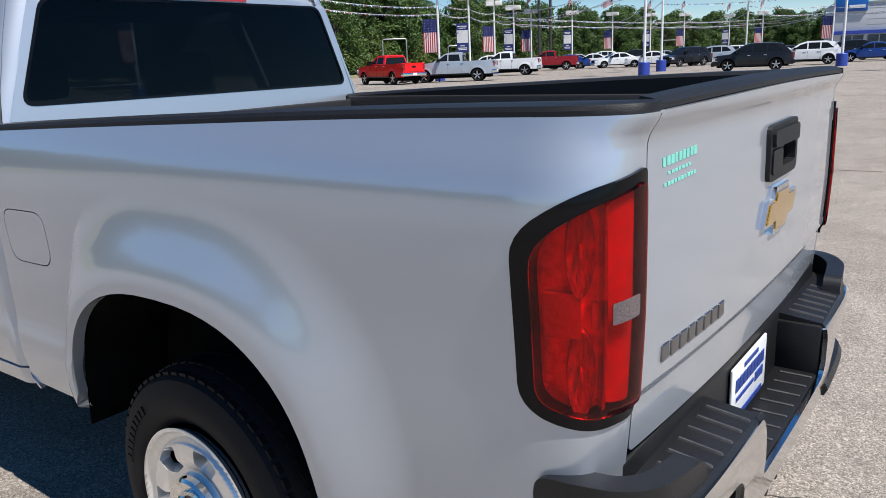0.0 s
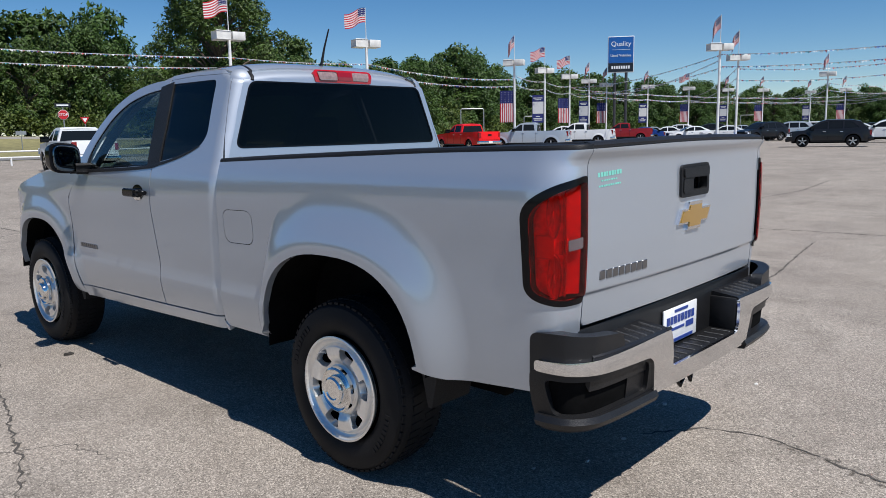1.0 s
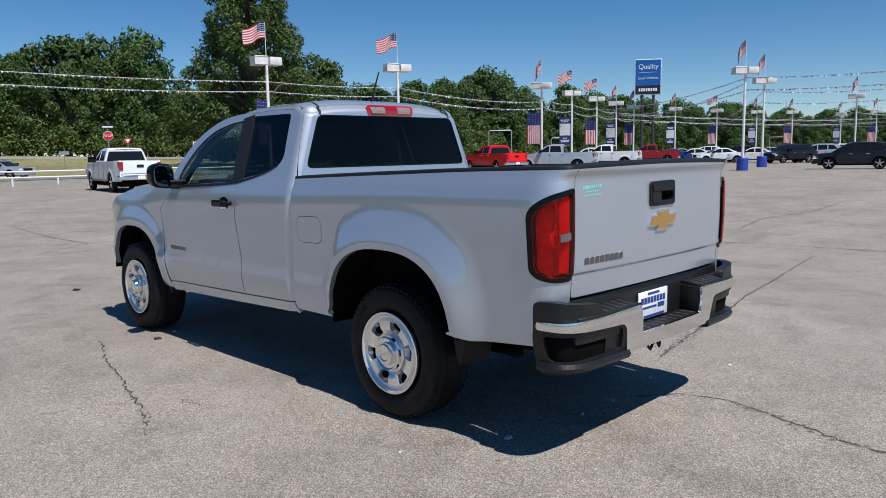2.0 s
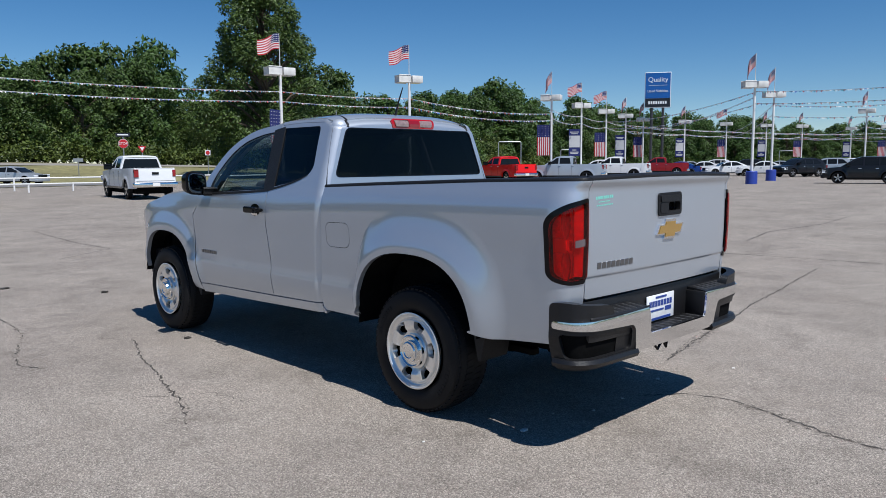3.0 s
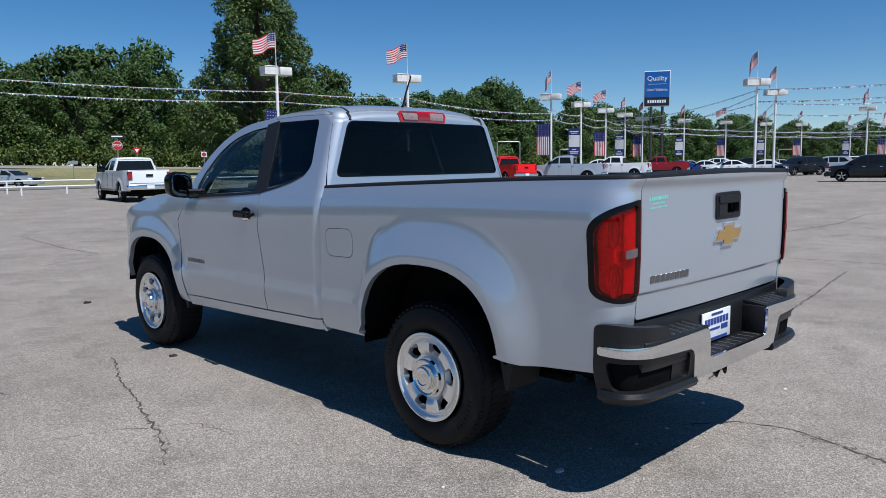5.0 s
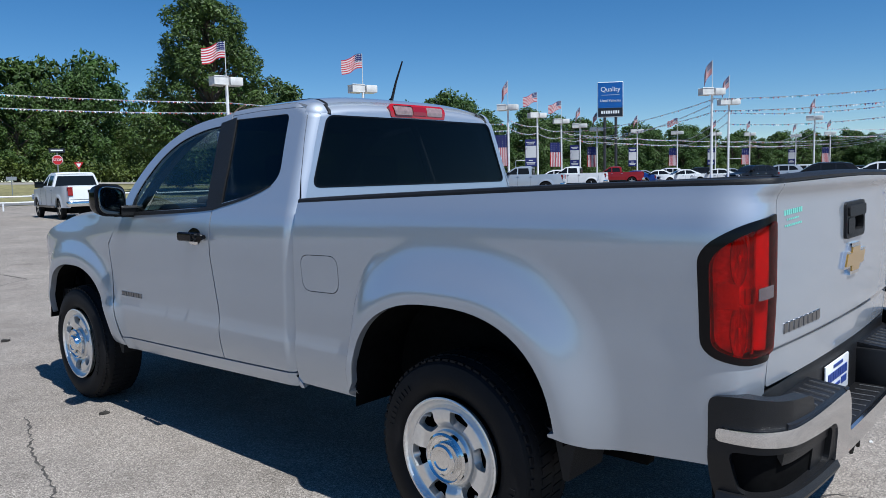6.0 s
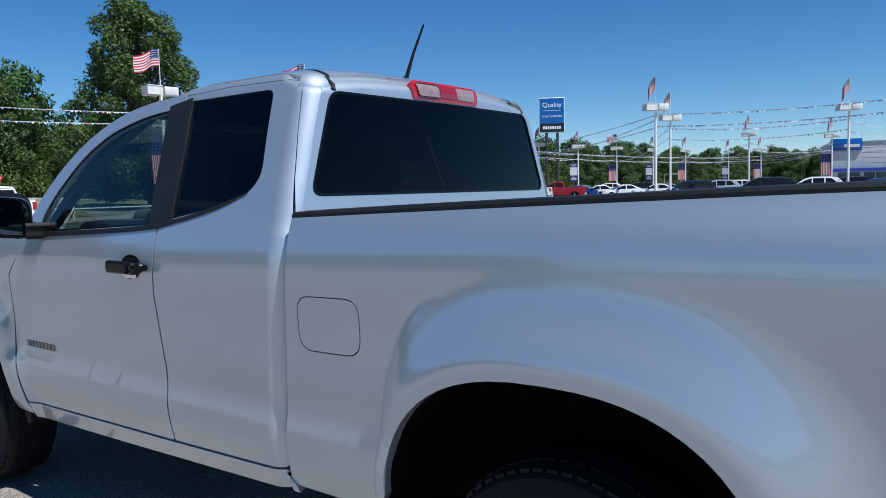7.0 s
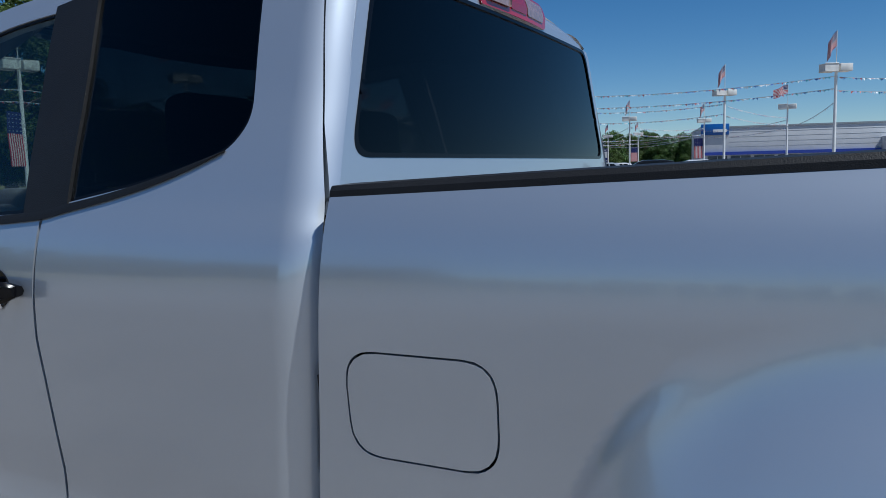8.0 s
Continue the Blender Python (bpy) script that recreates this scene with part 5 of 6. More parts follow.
SKYLINE = curve_of([-40, 10, 14, 16, 20.5, 22.3, 24.4, 26, 27, 29, 34, 36.5, 38.5, 41, 44, 47, 48.6, 50.5, 52, 54.8, 57, 63, 68.5, 73, 82, 100],
                   [6.0, 5.6, 5.7, 6.4, 7.5, 7.9, 7.2, 5.6, 5.2, 5.6, 6.6, 6.4, 5.0, 4.4, 4.9, 4.7, 5.3, 4.8, 4.1, 4.6, 3.6, 3.0, 2.5, 2.15, 2.0, 1.9])


def woods_distance(bearing):
    """How far the woods' edge lies: behind the far road, then along the lot's far side."""
    edge = 103 + (73 - 103) * float(ease((bearing - 36) / 10))
    return min(300.0, (edge + 3.3) / max(0.2, math.cos(radians(bearing))))


spots = []
# Starts left of the view: unseen trees added to darken the paint's horizon reflections.
bearing = -58.0
while bearing < 82:
    d = woods_distance(bearing)
    for row in range(2):
        b2 = bearing + tree_rng.uniform(-0.9, 0.9)
        d2 = d + row * 9 + tree_rng.uniform(-3, 3)
        top = 1.48 + d2 * math.tan(radians(float(SKYLINE(b2)))) + 0.9
        spots.append((b2, d2, top * (tree_rng.uniform(0.78, 1.0) if row == 0 else tree_rng.uniform(0.95, 1.06)), row == 0))
    bearing += math.degrees(4.6 / d)
# Unseen trees behind the walk, added for what the windows reflect.
bearing = 95.0
while bearing < 215:
    spots.append((bearing, 190 + tree_rng.uniform(-15, 15), tree_rng.uniform(7, 11), False))
    bearing += math.degrees(10 / 190)
# More unseen trees, added for the dark band reflected in the truck's side.
bearing = 218.0
while bearing < 300:
    spots.append((bearing, 140 + tree_rng.uniform(-12, 12), tree_rng.uniform(5, 8), False))
    bearing += math.degrees(6.5 / 128)
first_use = set()
for b2, d2, top, front in spots:
    k = tree_rng.randrange(3) if front else 3 + tree_rng.randrange(2)
    x, y = off(b2, d2)
    z = rise(x, y)
    scale = (top - z) / 11.0
    m = pose(x, y, z, 0, 0, tree_rng.uniform(0, 360)) @ Matrix.Diagonal((scale * 0.5 + 0.5, scale * 0.5 + 0.5, scale, 1))
    if k in first_use:
        t = copy_thing(kinds[k], Matrix.Identity(4))
    else:
        t = kinds[k]
        first_use.add(k)
    t.matrix_basis = m
rng = np.random.default_rng(8)
bc, br = [], []
for bearing in np.arange(4, 88, 0.35):
    d = woods_distance(bearing) - 4 + rng.uniform(-1.5, 1.5)
    x, y = off(bearing, d)
    r = rng.uniform(0.9, 2.0)
    bc.append((x, y, rise(x, y) + r * 0.75))
    br.append(r)
    bc.append((x, y + 3, rise(x, y) + r * 1.9))
    br.append(r * 1.3)
tagged(new("woodland_brush", leaves_mesh("woodland_brush", bc, br, 80000, 0.19, rng, BRUSH)), "tangled green undergrowth along the woods", "undergrowth", kind="stuff")

# ---- poles, flags, banners ----
WHITE_PAINT = material("white_pole_paint", (0.74, 0.74, 0.73), 0.45, stain=0.08, stain_scale=3, grain=0.04)
BLUE_PAINT = material("blue_base_paint", (0.025, 0.055, 0.33), 0.5, stain=0.12, stain_scale=5)
FIXTURE = material("lamp_housing", (0.66, 0.65, 0.62), 0.5, stain=0.1, stain_scale=4)
LAMP_LENS = material("lamp_glass", (0.75, 0.75, 0.72), 0.2, coat=0.5)
FLAG_RED = material("flag_red", (0.42, 0.010, 0.022), 0.8, grain=0.05)
FLAG_WHITE = material("flag_white", (0.58, 0.58, 0.58), 0.8, grain=0.05)
FLAG_BLUE = material("flag_blue", (0.014, 0.022, 0.13), 0.8, grain=0.05)


def cloth_part(name, cells, surface, mat, parent):
    """Strips of cloth: cells of (u0, v0, u1, v1) on a waving surface."""
    bm = bmesh.new()
    for u0, v0, u1, v1 in cells:
        n = 8
        rows = [[bm.verts.new(surface(u0 + (u1 - u0) * k / n, v)) for k in range(n + 1)] for v in (v0, v1)]
        for k in range(n):
            bm.faces.new((rows[0][k], rows[0][k + 1], rows[1][k + 1], rows[1][k]))
    return part(name, bm, mat, parent)


def make_flag(name, label, wide, tall, surface, group, full=False):
    flag = thing(name, label, "flag", group)
    h = 1 / 13
    cloth_part("red_stripes", [(0.4 if k >= 6 or full else 0.0, k * h, 1, (k + 1) * h) for k in range(0, 13, 2)], surface, FLAG_RED, flag)
    cloth_part("white_stripes", [(0.4 if k >= 6 or full else 0.0, k * h, 1, (k + 1) * h) for k in range(1, 13, 2)], surface, FLAG_WHITE, flag)
    low = 0.0 if full else 6 * h
    cloth_part("canton", [(0, low, 0.4, 1)], surface, FLAG_BLUE, flag)
    bm = bmesh.new()
    for i in range(5):
        for j in range(4):
            u, v = 0.05 + 0.075 * i, low + (1 - low) * (0.13 + 0.25 * j)
            q = Vector(surface(u, v))
            add_box(bm, q.x - 0.018, q.y - 0.03, q.z - 0.018, q.x + 0.018, q.y + 0.03, q.z + 0.018)
    part("stars", bm, FLAG_WHITE, flag, smooth=0)["kind"] = "stuff"
    return flag


# flying flag: from the mast towards -x, drooping; hanging flag: stripes upright
flying = make_flag("mast_flag", "striped red, white and blue flag flying from a mast", 1.3, 0.8,
                   lambda u, v: (-1.28 * u, 0.16 * math.sin(7 * u + 1.5 * v) * u, 0.78 * v - 0.42 * u + 0.07 * math.sin(6 * u)), "mast flags")
limp = make_flag("mast_flag", "striped flag drooping from a tall mast", 0.9, 0.8,
                 lambda u, v: (-0.55 * u - 0.10 * math.sin(4 * u), 0.14 * math.sin(8 * u + 1.5 * v) * u, 0.8 * v - 0.85 * u), "mast flags")
hanging = make_flag("banner_flag", "striped flag hung upright from a pole", 1.0, 2.3,
                    lambda u, v: (-0.08 - v * 0.0 - (1 - v) * 1.0, 0.03 * math.sin(5 * u), -2.3 * u), "upright flags", True)


def make_banner():
    ban = thing("pole_banner", "dark blue and white sale banner hung on a pole", "banner", "pole banners")
    part("cloth", box(-1.05, -0.01, -2.3, -0.08, 0.01, 0.0), FLAG_BLUE, ban)
    part("pale_panel", box(-1.02, -0.016, -1.55, -0.11, -0.010, -0.55), FLAG_WHITE, ban)
    bm = bmesh.new()
    for z, x0, x1 in ((-0.28, -0.95, -0.2), (-0.42, -0.85, -0.3), (-1.82, -0.75, -0.4), (-2.0, -0.95, -0.2), (-2.12, -0.9, -0.25)):
        part("print_bar", box(x0, -0.016, z, x1, -0.010, z + 0.07), FLAG_WHITE, ban, smooth=0)
    return ban


banner = make_banner()


def make_pole():
    p = thing("light_pole", "white steel lot light with two box lamps", "light pole", "lot lights")
    part("shaft", tube([(0, 0, 0.0), (0, 0, 6.4)], [0.090, 0.075], 12), WHITE_PAINT, p)
    part("footing", spun([(0.0, 0.0), (0.0, 0.36), (0.78, 0.36), (0.82, 0.33), (0.82, 0.0)], 20), BLUE_PAINT, p, "blue painted concrete footing").matrix_basis = pose(0, 0, 0, 0, -90, 0)
    for s in (-1, 1):
        head = part("lamp_head", box(s * 0.07, -0.33, 6.10, s * 0.74, 0.33, 6.50, 0.03), FIXTURE, p, "pale box lamp")
        part("lamp_glass", box(s * 0.12, -0.28, 6.085, s * 0.69, 0.28, 6.102), LAMP_LENS, head)
    part("arm", tube([(-0.2, 0, 6.30), (0.2, 0, 6.30)], 0.05, 8), WHITE_PAINT, p)
    part("mast", tube([(0, 0, 6.4), (0, 0, 8.25)], [0.022, 0.015], 6), FIXTURE, p)
    return p


pole = make_pole()
POLES = {"p0": (2.0, 37, ""), "p1": (32.7, 41.0, "g"), "p2": (42.17, 44.3, ""), "a": (52.8, 58.0, "f"), "b": (55.0, 66.6, "b"), "c": (56.8, 75, "f"), "d": (58.2, 83, "b"),
         "e": (59.45, 91, "f"), "f": (62.34, 98, "b"), "g": (65.15, 106, "f"), "h": (67.75, 114, "b"), "i": (70.0, 119, "f"), "j": (72.95, 132, ""),
         "p3": (66.9, 52.5, ""), "p4": (68.15, 61.0, ""), "k": (73.8, 86.0, ""), "x": (85.07, 48.3, ""), "y": (79.18, 59.7, ""), "z": (83.8, 77.4, ""), "w": (79.0, 95.0, ""), "v": (75.0, 126.6, "f"), "u": (93.0, 50.6, "")}
where = {}
for k, (name, (b2, d2, hung)) in enumerate(POLES.items()):
    x, y = off(b2, d2)
    where[name] = (x, y)
    turn = -b2 + (25 if k % 3 else -15) * (1 if d2 < 70 else 0.4)
    ob = pole if k == 0 else copy_thing(pole, Matrix.Identity(4))
    ob.matrix_basis = pose(x, y, 0, 0, 0, turn)
    if name not in ("p0", "p4"):
        copy_thing(flying if name in ('p1', 'p2', 'c', 'g', 'z', 'b') else limp, pose(x, y, 7.45, 0, 0, -b2 + 20 + (k * 37) % 40 - 20))
    facing = -b2 + 6 * ((k % 3) - 1)
    if hung == "f" or hung == "g":
        copy_thing(hanging, pose(x, y, 4.3, 0, 0, facing + (58 if hung == "g" else 0)))
    elif hung == "b":
        copy_thing(banner, pose(x, y, 4.3, 0, 0, facing))
limp.matrix_basis = pose(*where["p4"], 7.40, 0, 0, -60)
flying.matrix_basis = pose(*where["p0"], 7.40, 0, 0, 10)
hanging.matrix_basis = pose(*where["w"], 4.3, 0, 0, -79)
banner.matrix_basis = pose(*where["j"], 4.3, 0, 0, -73)

# pennant strings
PENNANT = bpy.data.materials.new("pennant_cloth")
PENNANT.use_nodes = True
_nt = PENNANT.node_tree
_r = _nt.nodes.new("ShaderNodeValToRGB")
_r.color_ramp.interpolation = "CONSTANT"
_r.color_ramp.elements[0].color = (0.75, 0.75, 0.74, 1)
_r.color_ramp.elements[1].position, _r.color_ramp.elements[1].color = 0.45, (0.50, 0.04, 0.04, 1)
for _p, _c in ((0.65, (0.04, 0.09, 0.42, 1)), (0.85, (0.06, 0.38, 0.48, 1))):
    _e = _r.color_ramp.elements.new(_p)
    _e.color = _c
_nt.links.new(_nt.nodes.new("ShaderNodeNewGeometry").outputs["Random Per Island"], _r.inputs[0])
_nt.links.new(_r.outputs[0], _nt.nodes["Principled BSDF"].inputs["Base Color"])
_nt.nodes["Principled BSDF"].inputs["Roughness"].default_value = 0.5


def pennants(a, b, za, zb, sag, seed, size):
    rnd = random.Random(seed)
    a, b = Vector((*a, za)), Vector((*b, zb))
    n = int((b - a).length / (0.115 * size))
    line = [a.lerp(b, k / n) - Vector((0, 0, 4 * sag * (k / n) * (1 - k / n))) for k in range(n + 1)]
    bm = bmesh.new()
    string = tagged(new("pennant_string"), "string of small red, white, blue and teal pennants", "pennants", "pennant strings")
    add_tube(bm, line[::4] + [line[-1]], 0.013, 4)
    part("cord", bm, FLAG_WHITE, string)
    bm = bmesh.new()
    for p, q in zip(line, line[1:]):
        blow = Vector((rnd.uniform(-0.10, 0.10), rnd.uniform(-0.10, 0.10), -rnd.uniform(0.05, 0.13))) * size
        w = (q - p) * rnd.uniform(0.7, 1.0)
        bm.faces.new([bm.verts.new(v) for v in (p, p + w, p + w * 0.5 + blow)])
    ob = part("pennant_cloth", bm, PENNANT, string, smooth=0)
    ob["kind"] = "stuff"


lines = [("p0", "p1", 5.4, 5.15, 0.25), ("p0", "p1", 4.9, 4.65, 0.3), ("p1", "p2", 5.15, 5.1, 0.1), ("p1", "p2", 4.65, 4.6, 0.1), ("p2", "a", 5.1, 5.0, 0.3), ("p2", "a", 4.6, 4.5, 0.3)]
row = ["a", "b", "c", "d", "e", "f", "g", "h", "i", "j"]
for a, b in zip(row, row[1:]):
    lines += [(a, b, 5.3, 5.3, 0.2), (a, b, 4.7, 4.7, 0.25)]
lines += [("p3", "x", 5.75, 5.75, 0.3), ("p3", "x", 5.0, 5.1, 0.3), ("p3", "c", 5.7, 5.2, 0.5), ("p3", "c", 4.9, 4.6, 0.5), ("p3", "e", 5.4, 5.2, 0.6), ("p4", "y", 5.4, 5.4, 0.3), ("p4", "y", 4.6, 4.7, 0.3),
          ("p4", "g", 5.5, 5.2, 0.6), ("p4", "g", 4.8, 4.7, 0.6), ("y", "z", 5.3, 5.2, 0.2), ("y", "z", 4.6, 4.6, 0.2), ("x", "u", 5.7, 5.7, 0.2), ("x", "u", 5.0, 5.0, 0.2), ("x", "z", 4.4, 4.4, 0.3),
          ("k", "w", 5.3, 5.3, 0.3), ("k", "w", 4.6, 4.6, 0.3), ("k", "i", 5.3, 5.2, 0.8), ("k", "i", 4.7, 4.6, 0.8), ("w", "j", 5.2, 5.1, 0.7), ("w", "j", 4.6, 4.5, 0.7), ("w", "z", 5.0, 5.0, 0.3), ("w", "z", 4.3, 4.3, 0.3),
          ("d", "v", 5.2, 5.2, 0.5), ("d", "v", 4.6, 4.6, 0.5), ("v", "w", 5.2, 5.2, 0.3), ("v", "w", 4.6, 4.6, 0.3)]
for k, (a, b, za, zb, sag) in enumerate(lines):
    pennants(where[a], where[b], za + 0.12, zb + 0.12, sag, 100 + k, 0.8 if k < 4 else 1.15)

# ---- dealer sign ----
SIGN_BLUE_LIGHT = material("sign_blue_light", (0.012, 0.10, 0.36), 0.3, stain=0.08, stain_scale=1.5)
SIGN_BLACK = material("sign_black", (0.012, 0.014, 0.02), 0.3, stain=0.1)
SIGN_WHITE = material("sign_white", (0.78, 0.79, 0.80), 0.4, grain=0.03)
POST_DARK = material("dark_post", (0.05, 0.05, 0.055), 0.5, 0.3, stain=0.15)


def words(name, text, size, mat, parent, m, label):
    c = bpy.data.curves.new(name, "FONT")
    c.body, c.size, c.extrude, c.align_x, c.align_y = text, size, 0.01, "CENTER", "CENTER"
    ob = new(name, c)
    dg = bpy.context.evaluated_depsgraph_get()
    me = bpy.data.meshes.new_from_object(ob.evaluated_get(dg))
    bpy.data.objects.remove(ob)
    me.materials.append(mat)
    ob = new(name, me)
    ob.parent = parent
    ob.matrix_basis = m
    ob["label"] = label
    return ob


sign = thing("lot_sign", "tall blue and black sign on two dark posts", "sign", m=pose(*off(60.4, 90), 0.3, 0, 0, -58))
part("panel", box(-1.42, -0.22, 7.25, 1.42, 0.22, 11.2, 0.05), SIGN_WHITE, sign)
part("blue_face", box(-1.36, -0.235, 8.3, 1.36, -0.222, 11.12), SIGN_BLUE_LIGHT, sign)
part("black_face", box(-1.36, -0.235, 7.32, 1.36, -0.222, 8.29), SIGN_BLACK, sign)
part("rule", box(-1.0, -0.245, 9.72, 1.0, -0.236, 9.75), SIGN_WHITE, sign)
words("sign_words", "Quality", 0.74, SIGN_WHITE, sign, pose(0, -0.245, 10.35, 90, 0, 0), "white words")
words("sign_words", "Used Vehicles", 0.40, SIGN_WHITE, sign, pose(0, -0.245, 9.1, 90, 0, 0), "white words")
for k in range(8):
    part("name_bar", box(-1.02 + k * 0.26, -0.245, 7.65, -0.84 + k * 0.26, -0.236, 7.98), SIGN_WHITE, sign)
for x in (-0.62, 0.62):
    part("post", tube([(x, 0, -0.3), (x, 0, 7.3)], 0.16, 12), POST_DARK, sign)

# ---- road signs, frames, fence ----
SIGN_RED = material("sign_red", (0.50, 0.02, 0.025), 0.4, stain=0.06)
GALV = material("galvanised_steel", (0.42, 0.43, 0.44), 0.45, 0.8, stain=0.12, stain_scale=6)


def ngon(n, r, depth, turn=0.0):
    bm = bmesh.new()
    v = [bm.verts.new((r * math.cos(turn + 2 * math.pi * k / n), 0, r * math.sin(turn + 2 * math.pi * k / n))) for k in range(n)]
    f = bm.faces.new(v)
    e = bmesh.ops.extrude_face_region(bm, geom=[f])["geom"]
    bmesh.ops.translate(bm, verts=[g for g in e if isinstance(g, bmesh.types.BMVert)], vec=(0, depth, 0))
    return bm


stop = thing("stop_sign", "red octagonal stop sign on a steel post", "road sign", m=pose(*off(21.8, 46), 0, 0, 0, -22))
part("plate", ngon(8, 0.25, 0.02, math.pi / 8), SIGN_RED, stop)
part("border", ngon(8, 0.27, 0.01, math.pi / 8), SIGN_WHITE, stop).location.y = 0.021
words("sign_words", "STOP", 0.18, SIGN_WHITE, stop, pose(0, -0.012, 0, 90, 0, 0), "white word")
part("post", tube([(0, 0.05, -2.7), (0, 0.05, 0.6)], 0.03, 8), GALV, stop)
part("arrow_plate", box(-0.38, -0.01, 0.38, 0.38, 0.01, 0.60), SIGN_BLACK, stop)
part("arrow", box(-0.28, -0.02, 0.46, 0.28, -0.012, 0.53), SIGN_WHITE, stop)
stop.location.z = 2.68
giveway = thing("yield_sign", "red and white triangular yield sign on a post", "road sign", m=pose(*off(23.0, 50), 2.5, 0, 0, -23))
part("plate", ngon(3, 0.28, 0.02, -math.pi / 2), SIGN_RED, giveway)
part("white_centre", ngon(3, 0.15, 0.01, -math.pi / 2), SIGN_WHITE, giveway).location.y = -0.014
part("post", tube([(0, 0.05, -2.55), (0, 0.05, 0.2)], 0.03, 8), GALV, giveway)
noentry = thing("small_road_sign", "small red and white sign on a thin post", "road sign", m=pose(*off(27.4, 75), 2.6, 0, 0, -27))
part("plate", box(-0.24, -0.01, -0.24, 0.24, 0.01, 0.24), SIGN_WHITE, noentry)
part("red_disc", ngon(16, 0.19, 0.01), SIGN_RED, noentry).location.y = -0.022
part("post", tube([(0, 0.05, -2.6), (0, 0.05, 0.4)], 0.03, 8), GALV, noentry)
guide = thing("guide_sign", "small pale guide sign on a thin post", "road sign", m=pose(*off(18.9, 80), 2.0, 0, 0, -19))
part("plate", box(-0.42, -0.01, -0.16, 0.42, 0.01, 0.16), GALV, guide)
part("post", tube([(0, 0.05, -2.0), (0, 0.05, 0.25)], 0.04, 8), GALV, guide)
fence = thing("pipe_fence", "low white pipe fence along the lot's edge", "fence")
ends = [off(8, 52), off(15, 51.5), off(20.5, 52), off(27, 55), off(33, 60)]
for a, b in zip(ends, ends[1:]):
    part("rail", tube([(*a, 0.75), (*b, 0.75)], 0.045, 8), WHITE_PAINT, fence)
    n = 1
    for k in range(n):
        x, y = a[0] + (b[0] - a[0]) * k / n, a[1] + (b[1] - a[1]) * k / n
        part("post", tube([(x, y, 0), (x, y, 0.72)], 0.05, 8), WHITE_PAINT, fence)
low = thing("lot_barrier", "low white pipe barrier slanting across the lot's edge", "barrier")
part("rail", tube([(*off(12, 46), 0.5), (*off(21, 51), 0.42)], 0.05, 8), WHITE_PAINT, low)
for f in (0.1, 0.4, 0.7, 0.95):
    x = off(12, 46)[0] + (off(21, 51)[0] - off(12, 46)[0]) * f
    y = off(12, 46)[1] + (off(21, 51)[1] - off(12, 46)[1]) * f
    part("post", tube([(x, y, 0), (x, y, 0.45)], 0.05, 8), WHITE_PAINT, low)
for b2, d2, w, h in ((49.7, 78, 2.3, 3.6), (54.0, 88, 1.5, 2.9), (69.2, 130, 2.6, 3.0)):
    fr = thing("display_frame", "tall grey steel hoop frame standing by the woods", "frame", "display frames", m=pose(*off(b2, d2), 0, 0, 0, -b2))
    part("hoop", tube([(-w / 2, 0, 0), (-w / 2, 0, h - 0.1), (-w / 2 + 0.1, 0, h), (w / 2 - 0.1, 0, h), (w / 2, 0, h - 0.1), (w / 2, 0, 0)], 0.05, 8), GALV, fr)
mast = thing("thin_mast", "thin grey pole before the trees", "pole", m=pose(*off(36.7, 70), 0))
part("shaft", tube([(0, 0, 0), (0, 0, 6.3)], [0.06, 0.04], 8), GALV, mast)

# ---- showroom ----
WALL_WHITE = material("white_cladding", (0.55, 0.56, 0.58), 0.6, stain=0.05, stain_scale=0.8, grain=0.02)
WINDOW_BLUE = material("shop_window", (0.05, 0.07, 0.10), 0.08, coat=0.5)
show = thing("showroom", "white showroom building with a blue band and sign", "building", m=pose(114.6, 19.4, 0, 0, 0, -76))
part("wall", box(0, 0, 0, 40, 18, 6.5, 0.05), WALL_WHITE, show)
part("side_wing", box(24, -3, 0, 46, 0.0, 4.6, 0.05), WALL_WHITE, show)
part("roof_edge", box(-0.1, -0.1, 6.5, 40.1, 18.1, 6.72), GALV, show)
part("blue_band", box(-0.1, -0.35, 2.55, 23.9, -0.01, 3.0), BLUE_PAINT, show)
part("sign_box", box(0.0, -0.3, 5.5, 3.9, -0.01, 7.1, 0.05), SIGN_BLUE_LIGHT, show, "blue sign box with a pale bar")
part("sign_bar", box(1.7, -0.36, 5.9, 3.6, -0.31, 6.3), SIGN_WHITE, show)
for z in (3.7, 4.4, 5.1, 5.8):
    part("panel_joint", box(4.0, -0.012, z, 39.9, 0.004, z + 0.05), GALV, show)
for k in range(7):
    win = part("window", box(1.0 + k * 3.2, -0.12, 0.3, 3.7 + k * 3.2, -0.02, 2.4), WINDOW_BLUE, show)
    part("frame", box(2.30 + k * 3.2, -0.16, 0.3, 2.40 + k * 3.2, -0.12, 2.4), GALV, win)
part("upper_window", box(26, -3.1, 2.6, 30, -3.0, 3.4), WINDOW_BLUE, show)


# ---- parked vehicles on the lot ----
CAR_GLASS = material("car_glass", (0.010, 0.012, 0.014), 0.06, spec=0.22)
CAR_RIM = material("car_rim", (0.55, 0.55, 0.56), 0.25, 0.9, grain=0.05)
TAIL_RED = material("tail_red", (0.28, 0.008, 0.010), 0.2, coat=0.6)
HEAD_CLEAR = material("head_clear", (0.75, 0.77, 0.80), 0.15, coat=0.6)
PAPER = material("window_paper", (0.8, 0.8, 0.78), 0.7, grain=0.04)


def paint(name, color, metal=0.0):
    return material(name, color, 0.3, metal, coat=0.35, coat_rough=0.04, spec=0.25, stain=0.04, stain_scale=2, grain=0.02)


